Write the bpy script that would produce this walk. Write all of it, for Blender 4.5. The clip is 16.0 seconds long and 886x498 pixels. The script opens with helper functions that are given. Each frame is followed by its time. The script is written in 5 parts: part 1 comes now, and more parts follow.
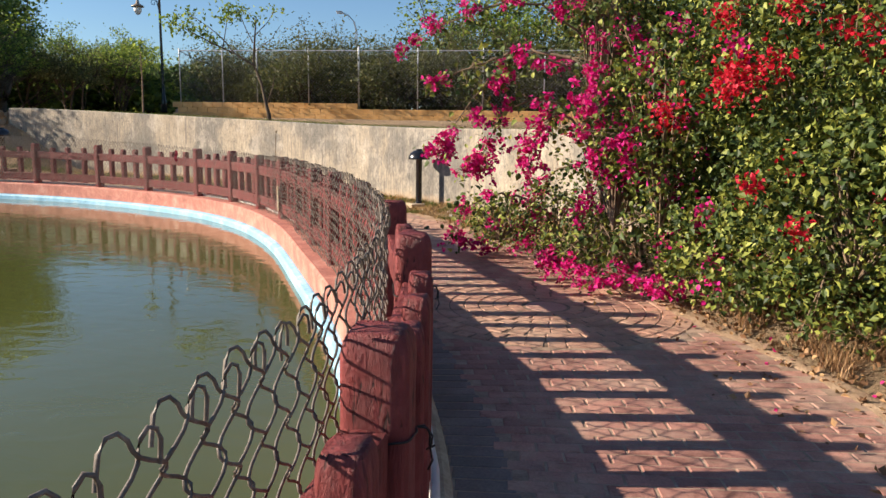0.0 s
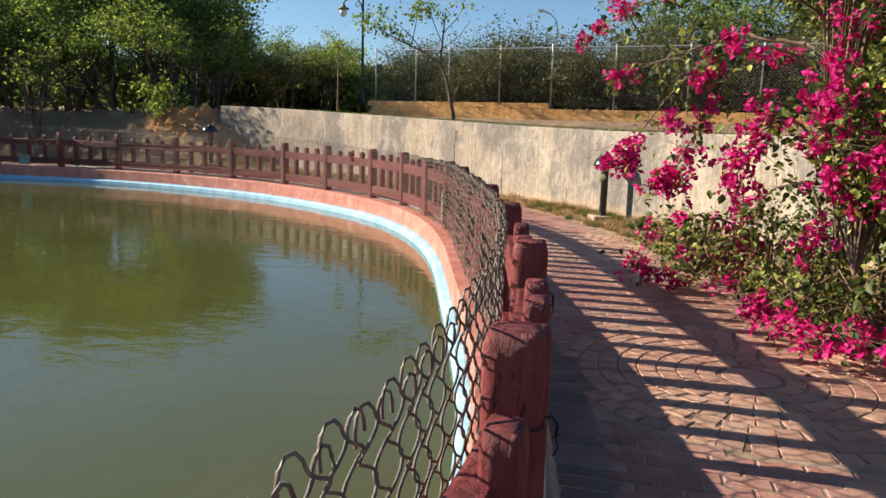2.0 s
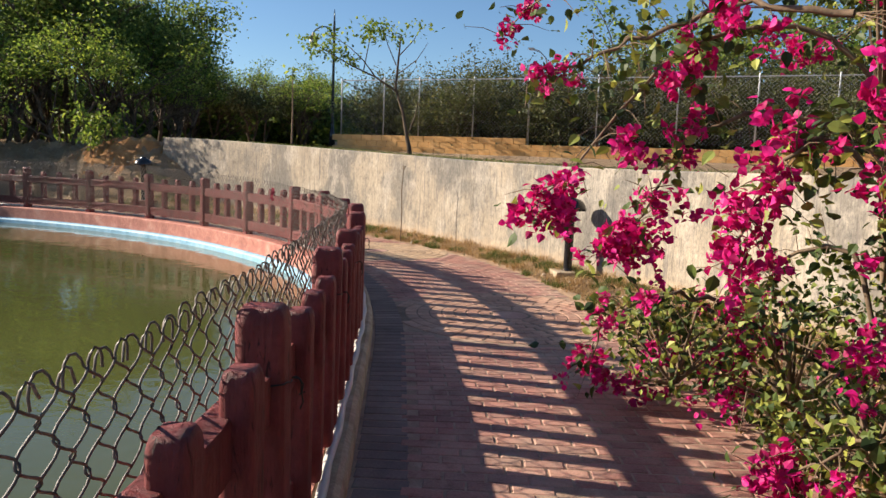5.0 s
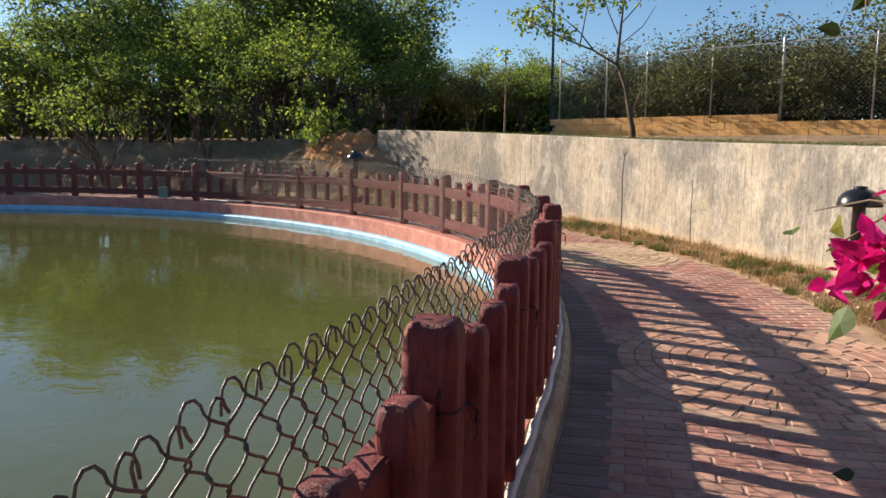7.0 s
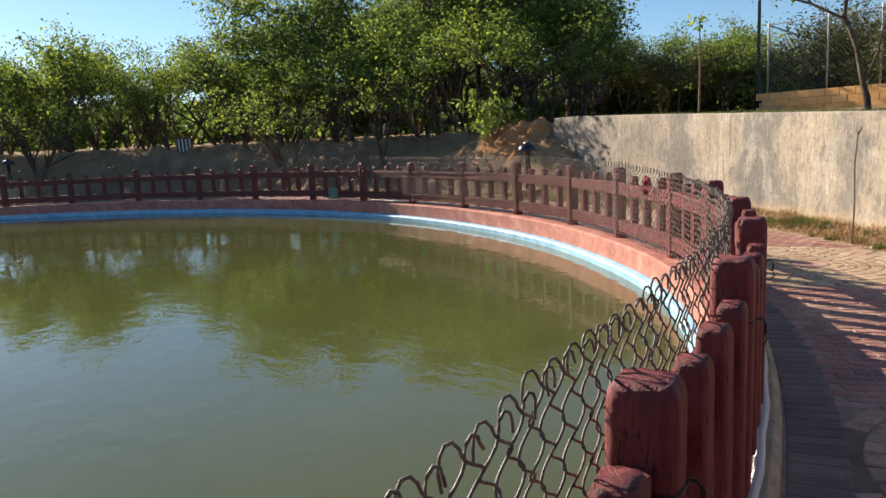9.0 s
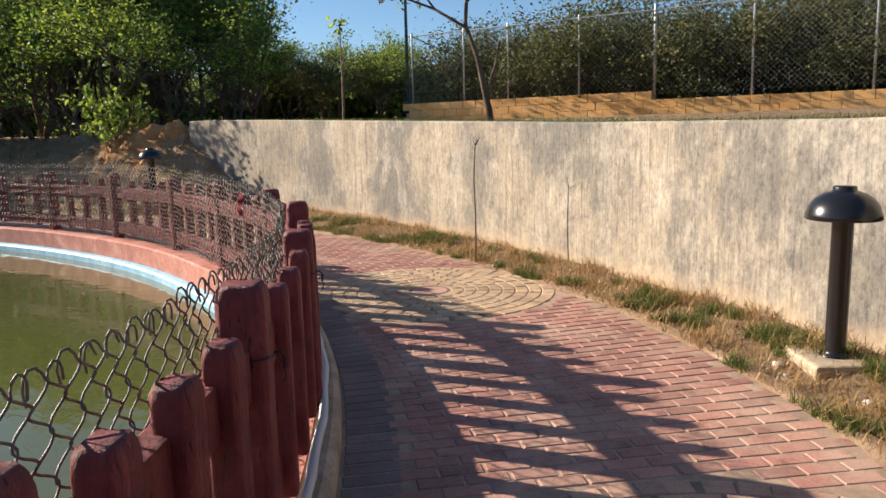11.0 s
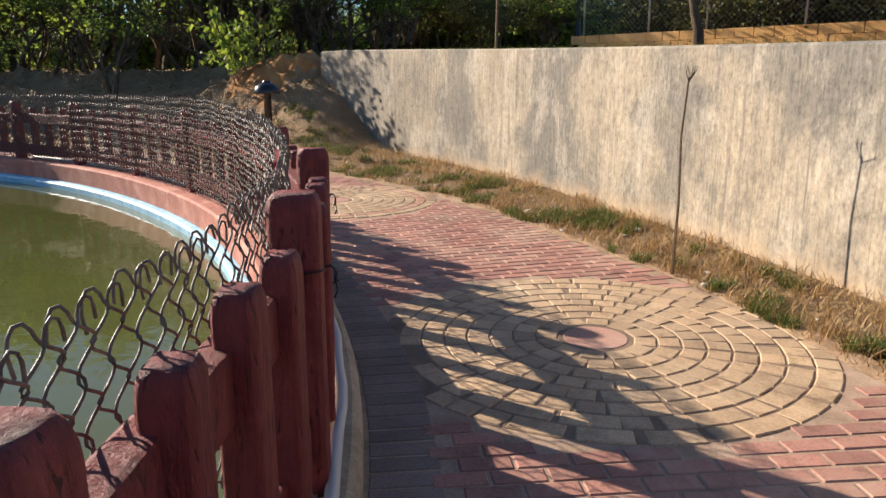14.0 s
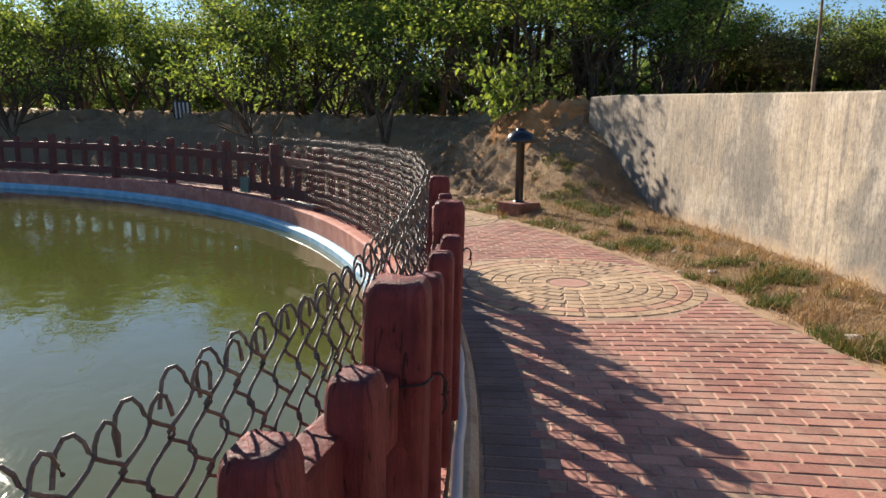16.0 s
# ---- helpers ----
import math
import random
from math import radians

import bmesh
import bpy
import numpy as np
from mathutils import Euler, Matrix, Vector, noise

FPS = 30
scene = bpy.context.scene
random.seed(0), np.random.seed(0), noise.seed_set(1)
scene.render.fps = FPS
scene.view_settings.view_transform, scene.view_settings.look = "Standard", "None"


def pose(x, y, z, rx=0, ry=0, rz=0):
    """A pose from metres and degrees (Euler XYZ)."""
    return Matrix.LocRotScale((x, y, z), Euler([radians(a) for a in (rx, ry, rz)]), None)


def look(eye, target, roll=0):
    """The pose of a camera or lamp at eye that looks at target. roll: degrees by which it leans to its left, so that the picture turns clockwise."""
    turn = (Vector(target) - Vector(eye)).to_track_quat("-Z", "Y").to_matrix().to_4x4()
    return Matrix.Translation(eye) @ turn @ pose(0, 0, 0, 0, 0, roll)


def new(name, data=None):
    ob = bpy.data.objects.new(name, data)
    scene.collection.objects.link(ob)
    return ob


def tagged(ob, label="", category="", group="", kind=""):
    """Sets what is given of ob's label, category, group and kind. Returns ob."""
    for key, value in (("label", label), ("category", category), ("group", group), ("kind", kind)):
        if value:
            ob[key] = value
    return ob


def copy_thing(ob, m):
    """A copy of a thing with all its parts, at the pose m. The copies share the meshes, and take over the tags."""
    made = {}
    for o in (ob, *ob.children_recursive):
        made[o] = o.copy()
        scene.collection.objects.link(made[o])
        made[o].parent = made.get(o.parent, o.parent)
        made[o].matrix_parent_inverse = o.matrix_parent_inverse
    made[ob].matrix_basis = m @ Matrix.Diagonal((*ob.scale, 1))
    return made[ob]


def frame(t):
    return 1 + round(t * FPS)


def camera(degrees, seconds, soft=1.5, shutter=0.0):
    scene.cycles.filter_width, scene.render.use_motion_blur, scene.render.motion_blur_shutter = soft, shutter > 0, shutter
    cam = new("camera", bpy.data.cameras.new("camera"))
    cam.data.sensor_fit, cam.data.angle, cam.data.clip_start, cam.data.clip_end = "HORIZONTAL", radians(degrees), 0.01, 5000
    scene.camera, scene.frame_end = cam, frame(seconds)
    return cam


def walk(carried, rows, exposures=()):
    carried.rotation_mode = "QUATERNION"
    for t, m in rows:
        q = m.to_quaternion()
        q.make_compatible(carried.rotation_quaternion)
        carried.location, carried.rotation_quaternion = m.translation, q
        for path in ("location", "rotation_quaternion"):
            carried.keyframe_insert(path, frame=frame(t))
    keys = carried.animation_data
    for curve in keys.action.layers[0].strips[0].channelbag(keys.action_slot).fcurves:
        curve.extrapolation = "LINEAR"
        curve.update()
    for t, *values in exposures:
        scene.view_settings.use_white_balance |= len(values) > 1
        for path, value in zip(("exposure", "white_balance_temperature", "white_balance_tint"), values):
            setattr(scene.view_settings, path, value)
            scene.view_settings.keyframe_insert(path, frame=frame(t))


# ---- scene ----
cam = camera(63.2, 16.0)
EXPOSURE, SUN, SKY, SUN_FROM, SUN_HIGH = 1.016, 5.0, 0.06875, 190.2, 24.0
PATH = [
    (0, (1.363, 0.278, 1.391), (1.074, 2.231, 1.069), 0.9),
    (0.5, (1.42, 0.528, 1.406), (1.088, 2.464, 1.032), 1.0),
    (1, (1.413, 0.79, 1.409), (0.972, 2.7, 1.012), 1.5),
    (1.5, (1.305, 1.141, 1.441), (0.703, 3.009, 1.06), 1.7),
    (2, (1.318, 1.477, 1.44), (0.525, 3.283, 1.105), 1.7),
    (2.5, (1.328, 1.809, 1.443), (0.4, 3.56, 1.171), 1.9),
    (3, (1.298, 2.135, 1.47), (0.329, 3.869, 1.234), 2.2),
    (3.5, (1.343, 2.567, 1.428), (0.41, 4.32, 1.188), 2.3),
    (4, (1.281, 2.995, 1.41), (0.448, 4.797, 1.165), 2.3),
    (4.2, (1.255, 3.182, 1.415), (0.471, 5.007, 1.176), 2.3),
    (6.5, (0.823, 5.159, 1.416), (-0.049, 6.949, 1.216), 0.9),
    (7, (0.504, 5.53, 1.418), (-0.801, 7.019, 1.138), 0.3),
    (7.5, (0.26, 5.865, 1.423), (-1.387, 6.948, 1.087), -0.1),
    (8, (-0.048, 6.175, 1.437), (-1.853, 6.964, 1.092), -0.8),
    (8.5, (-0.205, 6.453, 1.434), (-2.015, 7.247, 1.125), -1.4),
    (9, (-0.292, 6.848, 1.446), (-1.943, 7.935, 1.147), -2.6),
    (9.5, (-0.464, 7.254, 1.427), (-1.833, 8.674, 1.095), -2.5),
    (10, (-0.569, 7.757, 1.401), (-1.675, 9.39, 1.066), -2.0),
    (10.2, (-0.603, 7.927, 1.405), (-1.63, 9.613, 1.087), -1.5),
    (12.3, (-1.487, 9.721, 1.338), (-2.624, 11.339, 1.039), -0.6),
    (12.5, (-1.609, 9.87, 1.312), (-2.792, 11.449, 0.986), -0.6),
    (13, (-1.895, 10.26, 1.31), (-3.171, 11.752, 0.927), -0.5),
    (13.5, (-2.215, 10.626, 1.321), (-3.547, 12.054, 0.89), -0.4),
    (14, (-2.451, 11.011, 1.298), (-3.81, 12.406, 0.844), -0.1),
    (14.5, (-2.718, 11.394, 1.275), (-4.109, 12.756, 0.819), 0.1),
    (15, (-3.017, 11.75, 1.297), (-4.49, 13.033, 0.866), 0.4),
    (15.5, (-3.313, 12.123, 1.296), (-4.941, 13.221, 0.918), 0.8),
    (16, (-3.73, 12.412, 1.331), (-5.534, 13.207, 0.993), 1.0),
]

walk(cam, [(t, look(eye, target, roll)) for t, eye, target, roll in PATH], exposures=[(0.0, EXPOSURE), (16.0, EXPOSURE)])

# ---- world and sun ----
SUN_AZ, SUN_EL = radians(SUN_FROM), radians(SUN_HIGH)
sun_way = Vector((math.cos(SUN_AZ) * math.cos(SUN_EL), math.sin(SUN_AZ) * math.cos(SUN_EL), math.sin(SUN_EL)))
world = bpy.data.worlds.new("sky")
scene.world = world
world.use_nodes = True
wn = world.node_tree.nodes
sky = wn.new("ShaderNodeTexSky")
sky.sky_type = "NISHITA"
sky.sun_disc = False
sky.sun_elevation = SUN_EL
sky.sun_rotation = radians(90) - SUN_AZ
sky.air_density, sky.dust_density, sky.ozone_density = 1.0, 0.1, 4.8
wn["Background"].inputs["Strength"].default_value = SKY
world.node_tree.links.new(sky.outputs[0], wn["Background"].inputs["Color"])
sun = new("sun", bpy.data.lights.new("sun", "SUN"))
sun.data.energy, sun.data.angle, sun.data.color = SUN, radians(0.6), (1.0, 0.865, 0.715)
sun.matrix_world = look(sun_way * 60, (0, 0, 0))


# ---- materials ----
def material(name, base, rough=0.8, metal=0.0, spec=0.4):
    m = bpy.data.materials.new(name)
    m.use_nodes = True
    b = m.node_tree.nodes["Principled BSDF"]
    b.inputs["Base Color"].default_value = (*base, 1)
    b.inputs["Roughness"].default_value = rough
    b.inputs["Metallic"].default_value = metal
    b.inputs["Specular IOR Level"].default_value = spec
    return m, m.node_tree.nodes, m.node_tree.links, b


def coords(n, l, scale=(1, 1, 1), obj=False):
    c = n.new("ShaderNodeTexCoord")
    k = n.new("ShaderNodeMapping")
    k.inputs["Scale"].default_value = scale
    if obj:
        l.new(c.outputs["Object"], k.inputs[0])
    else:
        g = n.new("ShaderNodeNewGeometry")
        l.new(g.outputs["Position"], k.inputs[0])
    return k.outputs[0]


def noise_tex(n, l, vec, scale, detail=5.0, rough=0.6, distort=0.0):
    t = n.new("ShaderNodeTexNoise")
    t.inputs["Scale"].default_value, t.inputs["Detail"].default_value = scale, detail
    t.inputs["Roughness"].default_value, t.inputs["Distortion"].default_value = rough, distort
    l.new(vec, t.inputs["Vector"])
    return t.outputs["Fac"]


def ramp(n, l, fac, stops):
    r = n.new("ShaderNodeValToRGB")
    e = r.color_ramp.elements
    while len(e) < len(stops):
        e.new(0.5)
    for k, (p, c) in zip(e, stops):
        k.position, k.color = p, (*c, 1)
    l.new(fac, r.inputs[0])
    return r.outputs[0]


def mix(n, l, fac, a, b, mode="MIX"):
    k = n.new("ShaderNodeMix")
    k.data_type, k.blend_type = "RGBA", mode
    for value, socket in ((fac, k.inputs[0]), (a, k.inputs[6]), (b, k.inputs[7])):
        if isinstance(value, (int, float)):
            socket.default_value = value
        elif isinstance(value, tuple):
            socket.default_value = (*value, 1)
        else:
            l.new(value, socket)
    return k.outputs[2]


def bump(n, l, b, height, strength=0.4, dist=0.01, chain=None):
    k = n.new("ShaderNodeBump")
    k.inputs["Strength"].default_value, k.inputs["Distance"].default_value = strength, dist
    l.new(height, k.inputs["Height"])
    if chain is not None:
        l.new(chain, k.inputs["Normal"])
    l.new(k.outputs[0], b.inputs["Normal"])
    return k.outputs[0]


def grainy(name, dark, mid, light, scale=6.0, rough=0.85, fine=60.0, relief=0.4, dist=0.006, obj=False, spec=0.3):
    m, n, l, b = material(name, mid, rough, spec=spec)
    v = coords(n, l, obj=obj)
    big = noise_tex(n, l, v, scale, 6, 0.65, 0.3)
    small = noise_tex(n, l, v, fine, 4, 0.7)
    col = ramp(n, l, big, [(0.3, dark), (0.52, mid), (0.75, light)])
    tone = ramp(n, l, small, [(0.25, (0.72, 0.72, 0.72)), (0.75, (1.2, 1.2, 1.2))])
    l.new(mix(n, l, 1.0, col, tone, "MULTIPLY"), b.inputs["Base Color"])
    bump(n, l, b, small, relief, dist)
    return m


def random_tone(m, low, high, island=False):
    """Varies the base colour from piece to piece."""
    n, l = m.node_tree.nodes, m.node_tree.links
    b = n["Principled BSDF"]
    if island:
        value = n.new("ShaderNodeNewGeometry").outputs["Random Per Island"]
    else:
        value = n.new("ShaderNodeObjectInfo").outputs["Random"]
    tone = ramp(n, l, value, [(0.0, low), (0.5, tuple((a + c) / 2 for a, c in zip(low, high))), (1.0, high)])
    old = b.inputs["Base Color"].links
    src = old[0].from_socket if old else tuple(b.inputs["Base Color"].default_value[:3])
    l.new(mix(n, l, 1.0, src, tone, "MULTIPLY"), b.inputs["Base Color"])
    return m


def dusty(m, dust, low=0.5, high=0.66, most=0.6):
    """Lays patches of blown sand over a paving material, coarse and fine."""
    n, l = m.node_tree.nodes, m.node_tree.links
    b = n["Principled BSDF"]
    p = coords(n, l)
    src = b.inputs["Base Color"].links[0].from_socket
    grime = ramp(n, l, noise_tex(n, l, p, 7.0, 8, 0.75), [(0.34, (0.62, 0.6, 0.58)), (0.5, (1, 1, 1))])
    src = mix(n, l, 1.0, src, grime, "MULTIPLY")
    patch = ramp(n, l, noise_tex(n, l, p, 1.7, 9, 0.7, 0.4), [(low, (0, 0, 0)), (high, (most, most, most))])
    l.new(mix(n, l, patch, src, dust), b.inputs["Base Color"])
    return m


def leafy(name, dark, mid, light, glow=0.35, rough=0.55):
    m, n, l, b = material(name, mid, rough, spec=0.35)
    value = n.new("ShaderNodeNewGeometry").outputs["Random Per Island"]
    col = ramp(n, l, value, [(0.0, dark), (0.55, mid), (0.95, light)])
    l.new(col, b.inputs["Base Color"])
    t = n.new("ShaderNodeBsdfTranslucent")
    l.new(mix(n, l, 1.0, col, (1.2, 1.12, 0.9), "MULTIPLY"), t.inputs["Color"])
    s = n.new("ShaderNodeMixShader")
    s.inputs[0].default_value = glow
    l.new(b.outputs[0], s.inputs[1])
    l.new(t.outputs[0], s.inputs[2])
    l.new(s.outputs[0], n["Material Output"].inputs["Surface"])
    return m


def red_paint():
    m, n, l, b = material("red_paint", (0.2, 0.03, 0.03), 0.6, spec=0.35)
    v = coords(n, l, (14, 14, 2.2), obj=True)
    grain = noise_tex(n, l, v, 3.0, 6, 0.7, 1.2)
    p = coords(n, l)
    worn = noise_tex(n, l, p, 9.0, 6, 0.7)
    col = ramp(n, l, worn, [(0.25, (0.14, 0.024, 0.025)), (0.55, (0.225, 0.042, 0.04)), (0.72, (0.3, 0.068, 0.06)), (0.82, (0.38, 0.14, 0.115))])
    crack = ramp(n, l, grain, [(0.36, (0.22, 0.22, 0.22)), (0.41, (1, 1, 1))])
    l.new(mix(n, l, 1.0, col, crack, "MULTIPLY"), b.inputs["Base Color"])
    k = bump(n, l, b, grain, 1.0, 0.016)
    bump(n, l, b, noise_tex(n, l, p, 45, 6, 0.7), 0.7, 0.007, k)
    return m


def wall_concrete():
    m, n, l, b = material("wall_concrete", (0.5, 0.45, 0.36), 0.85, spec=0.25)
    p = coords(n, l)
    streak = noise_tex(n, l, coords(n, l, (4.5, 4.5, 0.3)), 2.6, 10, 0.74, 0.1)
    fine = noise_tex(n, l, coords(n, l, (9, 9, 0.6)), 4.2, 8, 0.78, 0.2)
    blot = noise_tex(n, l, p, 0.7, 6, 0.62, 0.5)
    grime = noise_tex(n, l, coords(n, l, (1.0, 1.0, 0.8)), 0.62, 12, 0.66, 0.35)
    wash = noise_tex(n, l, coords(n, l, (1.0, 1.0, 0.6)), 2.0, 12, 0.74, 0.1)
    col = ramp(n, l, blot, [(0.3, (0.34, 0.285, 0.215)), (0.5, (0.425, 0.36, 0.27)), (0.7, (0.49, 0.42, 0.32))])
    dark = ramp(n, l, grime, [(0.4, (0.9, 0.9, 0.9)), (0.47, (0.62, 0.62, 0.62)), (0.5, (0.25, 0.25, 0.25)), (0.56, (0, 0, 0))])
    runs = ramp(n, l, streak, [(0.36, (0.8, 0.8, 0.8)), (0.47, (0.25, 0.25, 0.25)), (0.54, (0, 0, 0))])
    col = mix(n, l, dark, col, (0.185, 0.175, 0.155))
    patch = ramp(n, l, noise_tex(n, l, p, 0.5, 4, 0.6), [(0.42, (0.12, 0.12, 0.12)), (0.58, (1, 1, 1))])
    runs = mix(n, l, 1.0, runs, patch, "MULTIPLY")
    col = mix(n, l, runs, col, (0.21, 0.19, 0.17))
    pale = ramp(n, l, wash, [(0.5, (0, 0, 0)), (0.58, (0.4, 0.4, 0.4)), (0.7, (0.7, 0.7, 0.7))])
    col = mix(n, l, pale, col, (0.56, 0.5, 0.415))
    fs = ramp(n, l, fine, [(0.34, (0.62, 0.62, 0.62)), (0.48, (0.96, 0.96, 0.96)), (0.66, (1.14, 1.13, 1.1))])
    col = mix(n, l, 1.0, col, fs, "MULTIPLY")
    mott = noise_tex(n, l, coords(n, l, (1.0, 1.0, 0.8)), 10.0, 12, 0.84)
    col = mix(n, l, 1.0, col, ramp(n, l, mott, [(0.34, (0.52, 0.52, 0.54)), (0.48, (0.88, 0.88, 0.88)), (0.66, (1.1, 1.09, 1.05))]), "MULTIPLY")
    speck = noise_tex(n, l, coords(n, l, (1.0, 1.0, 0.6)), 34.0, 6, 0.8)
    col = mix(n, l, 1.0, col, ramp(n, l, speck, [(0.36, (0.66, 0.66, 0.67)), (0.5, (1.0, 1.0, 1.0)), (0.66, (1.16, 1.15, 1.12))]), "MULTIPLY")
    drip = noise_tex(n, l, coords(n, l, (16, 16, 0.5)), 1.0, 5, 0.6)
    where = noise_tex(n, l, p, 0.8, 4, 0.6)
    dr = ramp(n, l, drip, [(0.37, (1, 1, 1)), (0.42, (0, 0, 0))])
    wh = ramp(n, l, where, [(0.48, (0, 0, 0)), (0.58, (0.75, 0.75, 0.75))])
    col = mix(n, l, mix(n, l, 1.0, dr, wh, "MULTIPLY"), col, (0.17, 0.15, 0.135))
    g = n.new("ShaderNodeSeparateXYZ")
    l.new(p, g.inputs[0])
    z = n.new("ShaderNodeMath")
    z.operation = "ADD"
    l.new(g.outputs["Z"], z.inputs[0])
    wob = n.new("ShaderNodeMath")
    wob.operation = "MULTIPLY"
    wob.inputs[1].default_value = 0.5
    l.new(noise_tex(n, l, p, 2.2, 5, 0.7), wob.inputs[0])
    l.new(wob.outputs[0], z.inputs[1])
    soil = ramp(n, l, z.outputs[0], [(0.26, (0.7, 0.7, 0.7)), (0.5, (0, 0, 0))])
    l.new(mix(n, l, soil, col, (0.55, 0.39, 0.24)), b.inputs["Base Color"])
    bump(n, l, b, noise_tex(n, l, p, 26, 6), 0.3, 0.01)
    return m


def earth():
    m, n, l, b = material("earth", (0.3, 0.2, 0.11), 0.95, spec=0.1)
    p = coords(n, l)
    big = noise_tex(n, l, p, 0.7, 7, 0.7, 0.4)
    small = noise_tex(n, l, p, 9, 8, 0.75)
    grit = noise_tex(n, l, p, 55, 4, 0.7)
    col = ramp(n, l, big, [(0.3, (0.28, 0.185, 0.11)), (0.5, (0.44, 0.3, 0.185)), (0.7, (0.56, 0.39, 0.24))])
    straw = ramp(n, l, small, [(0.45, (0, 0, 0)), (0.62, (1, 1, 1))])
    col = mix(n, l, straw, col, (0.44, 0.33, 0.2))
    tone = ramp(n, l, grit, [(0.25, (0.6, 0.6, 0.6)), (0.7, (1.25, 1.25, 1.25))])
    l.new(mix(n, l, 1.0, col, tone, "MULTIPLY"), b.inputs["Base Color"])
    k = bump(n, l, b, small, 1.0, 0.16)
    bump(n, l, b, grit, 0.6, 0.02, k)
    return m


def pond_water():
    m, n, l, b = material("pond_water", (0.1, 0.105, 0.02), 0.02, spec=0.78)
    b.inputs["IOR"].default_value = 1.33
    p = coords(n, l)
    murk = noise_tex(n, l, p, 0.25, 4, 0.6)
    l.new(ramp(n, l, murk, [(0.3, (0.07, 0.08, 0.019)), (0.7, (0.096, 0.105, 0.034))]), b.inputs["Base Color"])
    w1 = noise_tex(n, l, coords(n, l, (1.0, 1.6, 1.0)), 3.2, 3, 0.5, 0.6)
    w2 = noise_tex(n, l, coords(n, l, (0.3, 0.45, 1.0)), 1.4, 3, 0.5)
    k = bump(n, l, b, w1, 0.08, 0.05)
    bump(n, l, b, w2, 0.06, 0.12, k)
    return m


RED = red_paint()
WALL = wall_concrete()
EARTH = earth()
WATER = pond_water()
PINK = grainy("pink_paint", (0.36, 0.14, 0.11), (0.53, 0.215, 0.16), (0.64, 0.36, 0.28), 4.0, 0.8, 34, 0.8, 0.012)
BLUE = grainy("blue_paint", (0.2, 0.42, 0.58), (0.3, 0.56, 0.74), (0.5, 0.68, 0.76), 4.0, 0.6, 30, 0.3)
CREAM = grainy("cream_kerb", (0.3, 0.23, 0.15), (0.45, 0.36, 0.25), (0.56, 0.47, 0.34), 6.0, 0.85, 50, 0.5)
JOINT = grainy("sand_joint", (0.26, 0.18, 0.125), (0.4, 0.28, 0.2), (0.54, 0.4, 0.29), 5.0, 0.95, 90, 0.4)
BRICK = random_tone(grainy("red_paver", (0.33, 0.16, 0.13), (0.435, 0.222, 0.177), (0.53, 0.37, 0.275), 1.1, 0.8, 75, 0.5), (0.8, 0.8, 0.8), (1.2, 1.15, 1.1))
BRICKS = random_tone(grainy("red_pavers", (0.33, 0.16, 0.13), (0.435, 0.222, 0.177), (0.53, 0.37, 0.275), 1.1, 0.8, 75, 0.5), (0.8, 0.8, 0.8), (1.2, 1.15, 1.1), True)
SETT = random_tone(grainy("tan_sett", (0.4, 0.28, 0.18), (0.52, 0.37, 0.235), (0.6, 0.46, 0.31), 2.0, 0.8, 75, 0.5), (0.82, 0.82, 0.82), (1.15, 1.12, 1.08))
DUSTY = random_tone(grainy("dusty_setts", (0.42, 0.22, 0.16), (0.52, 0.31, 0.22), (0.6, 0.42, 0.3), 1.6, 0.8, 75, 0.5), (0.82, 0.82, 0.82), (1.15, 1.12, 1.08), True)
SETTS = random_tone(grainy("tan_setts", (0.4, 0.28, 0.18), (0.52, 0.37, 0.235), (0.6, 0.46, 0.31), 2.0, 0.8, 75, 0.5), (0.82, 0.82, 0.82), (1.15, 1.12, 1.08), True)
for _m in (BRICK, BRICKS):
    dusty(_m, (0.52, 0.385, 0.285), 0.48, 0.65, 0.5)
for _m in (SETT, SETTS, DUSTY):
    dusty(_m, (0.54, 0.4, 0.28), most=0.4)
GREY = random_tone(grainy("grey_paver", (0.17, 0.13, 0.115), (0.24, 0.185, 0.16), (0.31, 0.25, 0.21), 2.5, 0.85, 75, 0.5), (0.85, 0.85, 0.85), (1.12, 1.12, 1.12), True)
BLOCK = random_tone(grainy("ochre_block", (0.6, 0.31, 0.1), (0.72, 0.41, 0.155), (0.78, 0.48, 0.21), 2.0, 0.85, 40, 0.4), (0.88, 0.88, 0.88), (1.1, 1.08, 1.05))
PINKSTONE = grainy("pink_stone", (0.4, 0.22, 0.17), (0.5, 0.29, 0.225), (0.56, 0.37, 0.28), 3.0, 0.85, 75, 0.5)
DARKJOINT = grainy("dark_joint", (0.16, 0.11, 0.075), (0.24, 0.17, 0.12), (0.34, 0.25, 0.17), 5.0, 0.95, 90, 0.4)
BLACK = material("black_enamel", (0.012, 0.012, 0.013), 0.25, spec=0.6)[0]
BLACKWIRE = material("black_tie_wire", (0.02, 0.018, 0.017), 0.6)[0]
WIRE = grainy("galvanised_wire", (0.07, 0.053, 0.042), (0.14, 0.11, 0.086), (0.25, 0.205, 0.165), 30.0, 0.5, 200, 0.2, spec=0.45)
STEEL = material("galvanised_steel", (0.42, 0.42, 0.42), 0.5, 0.6)[0]
GREYPIPE = material("white_conduit", (0.6, 0.58, 0.54), 0.5)[0]
BARK = grainy("bark", (0.05, 0.035, 0.025), (0.11, 0.08, 0.055), (0.2, 0.15, 0.1), 5.0, 0.95, 45, 0.9, 0.02)
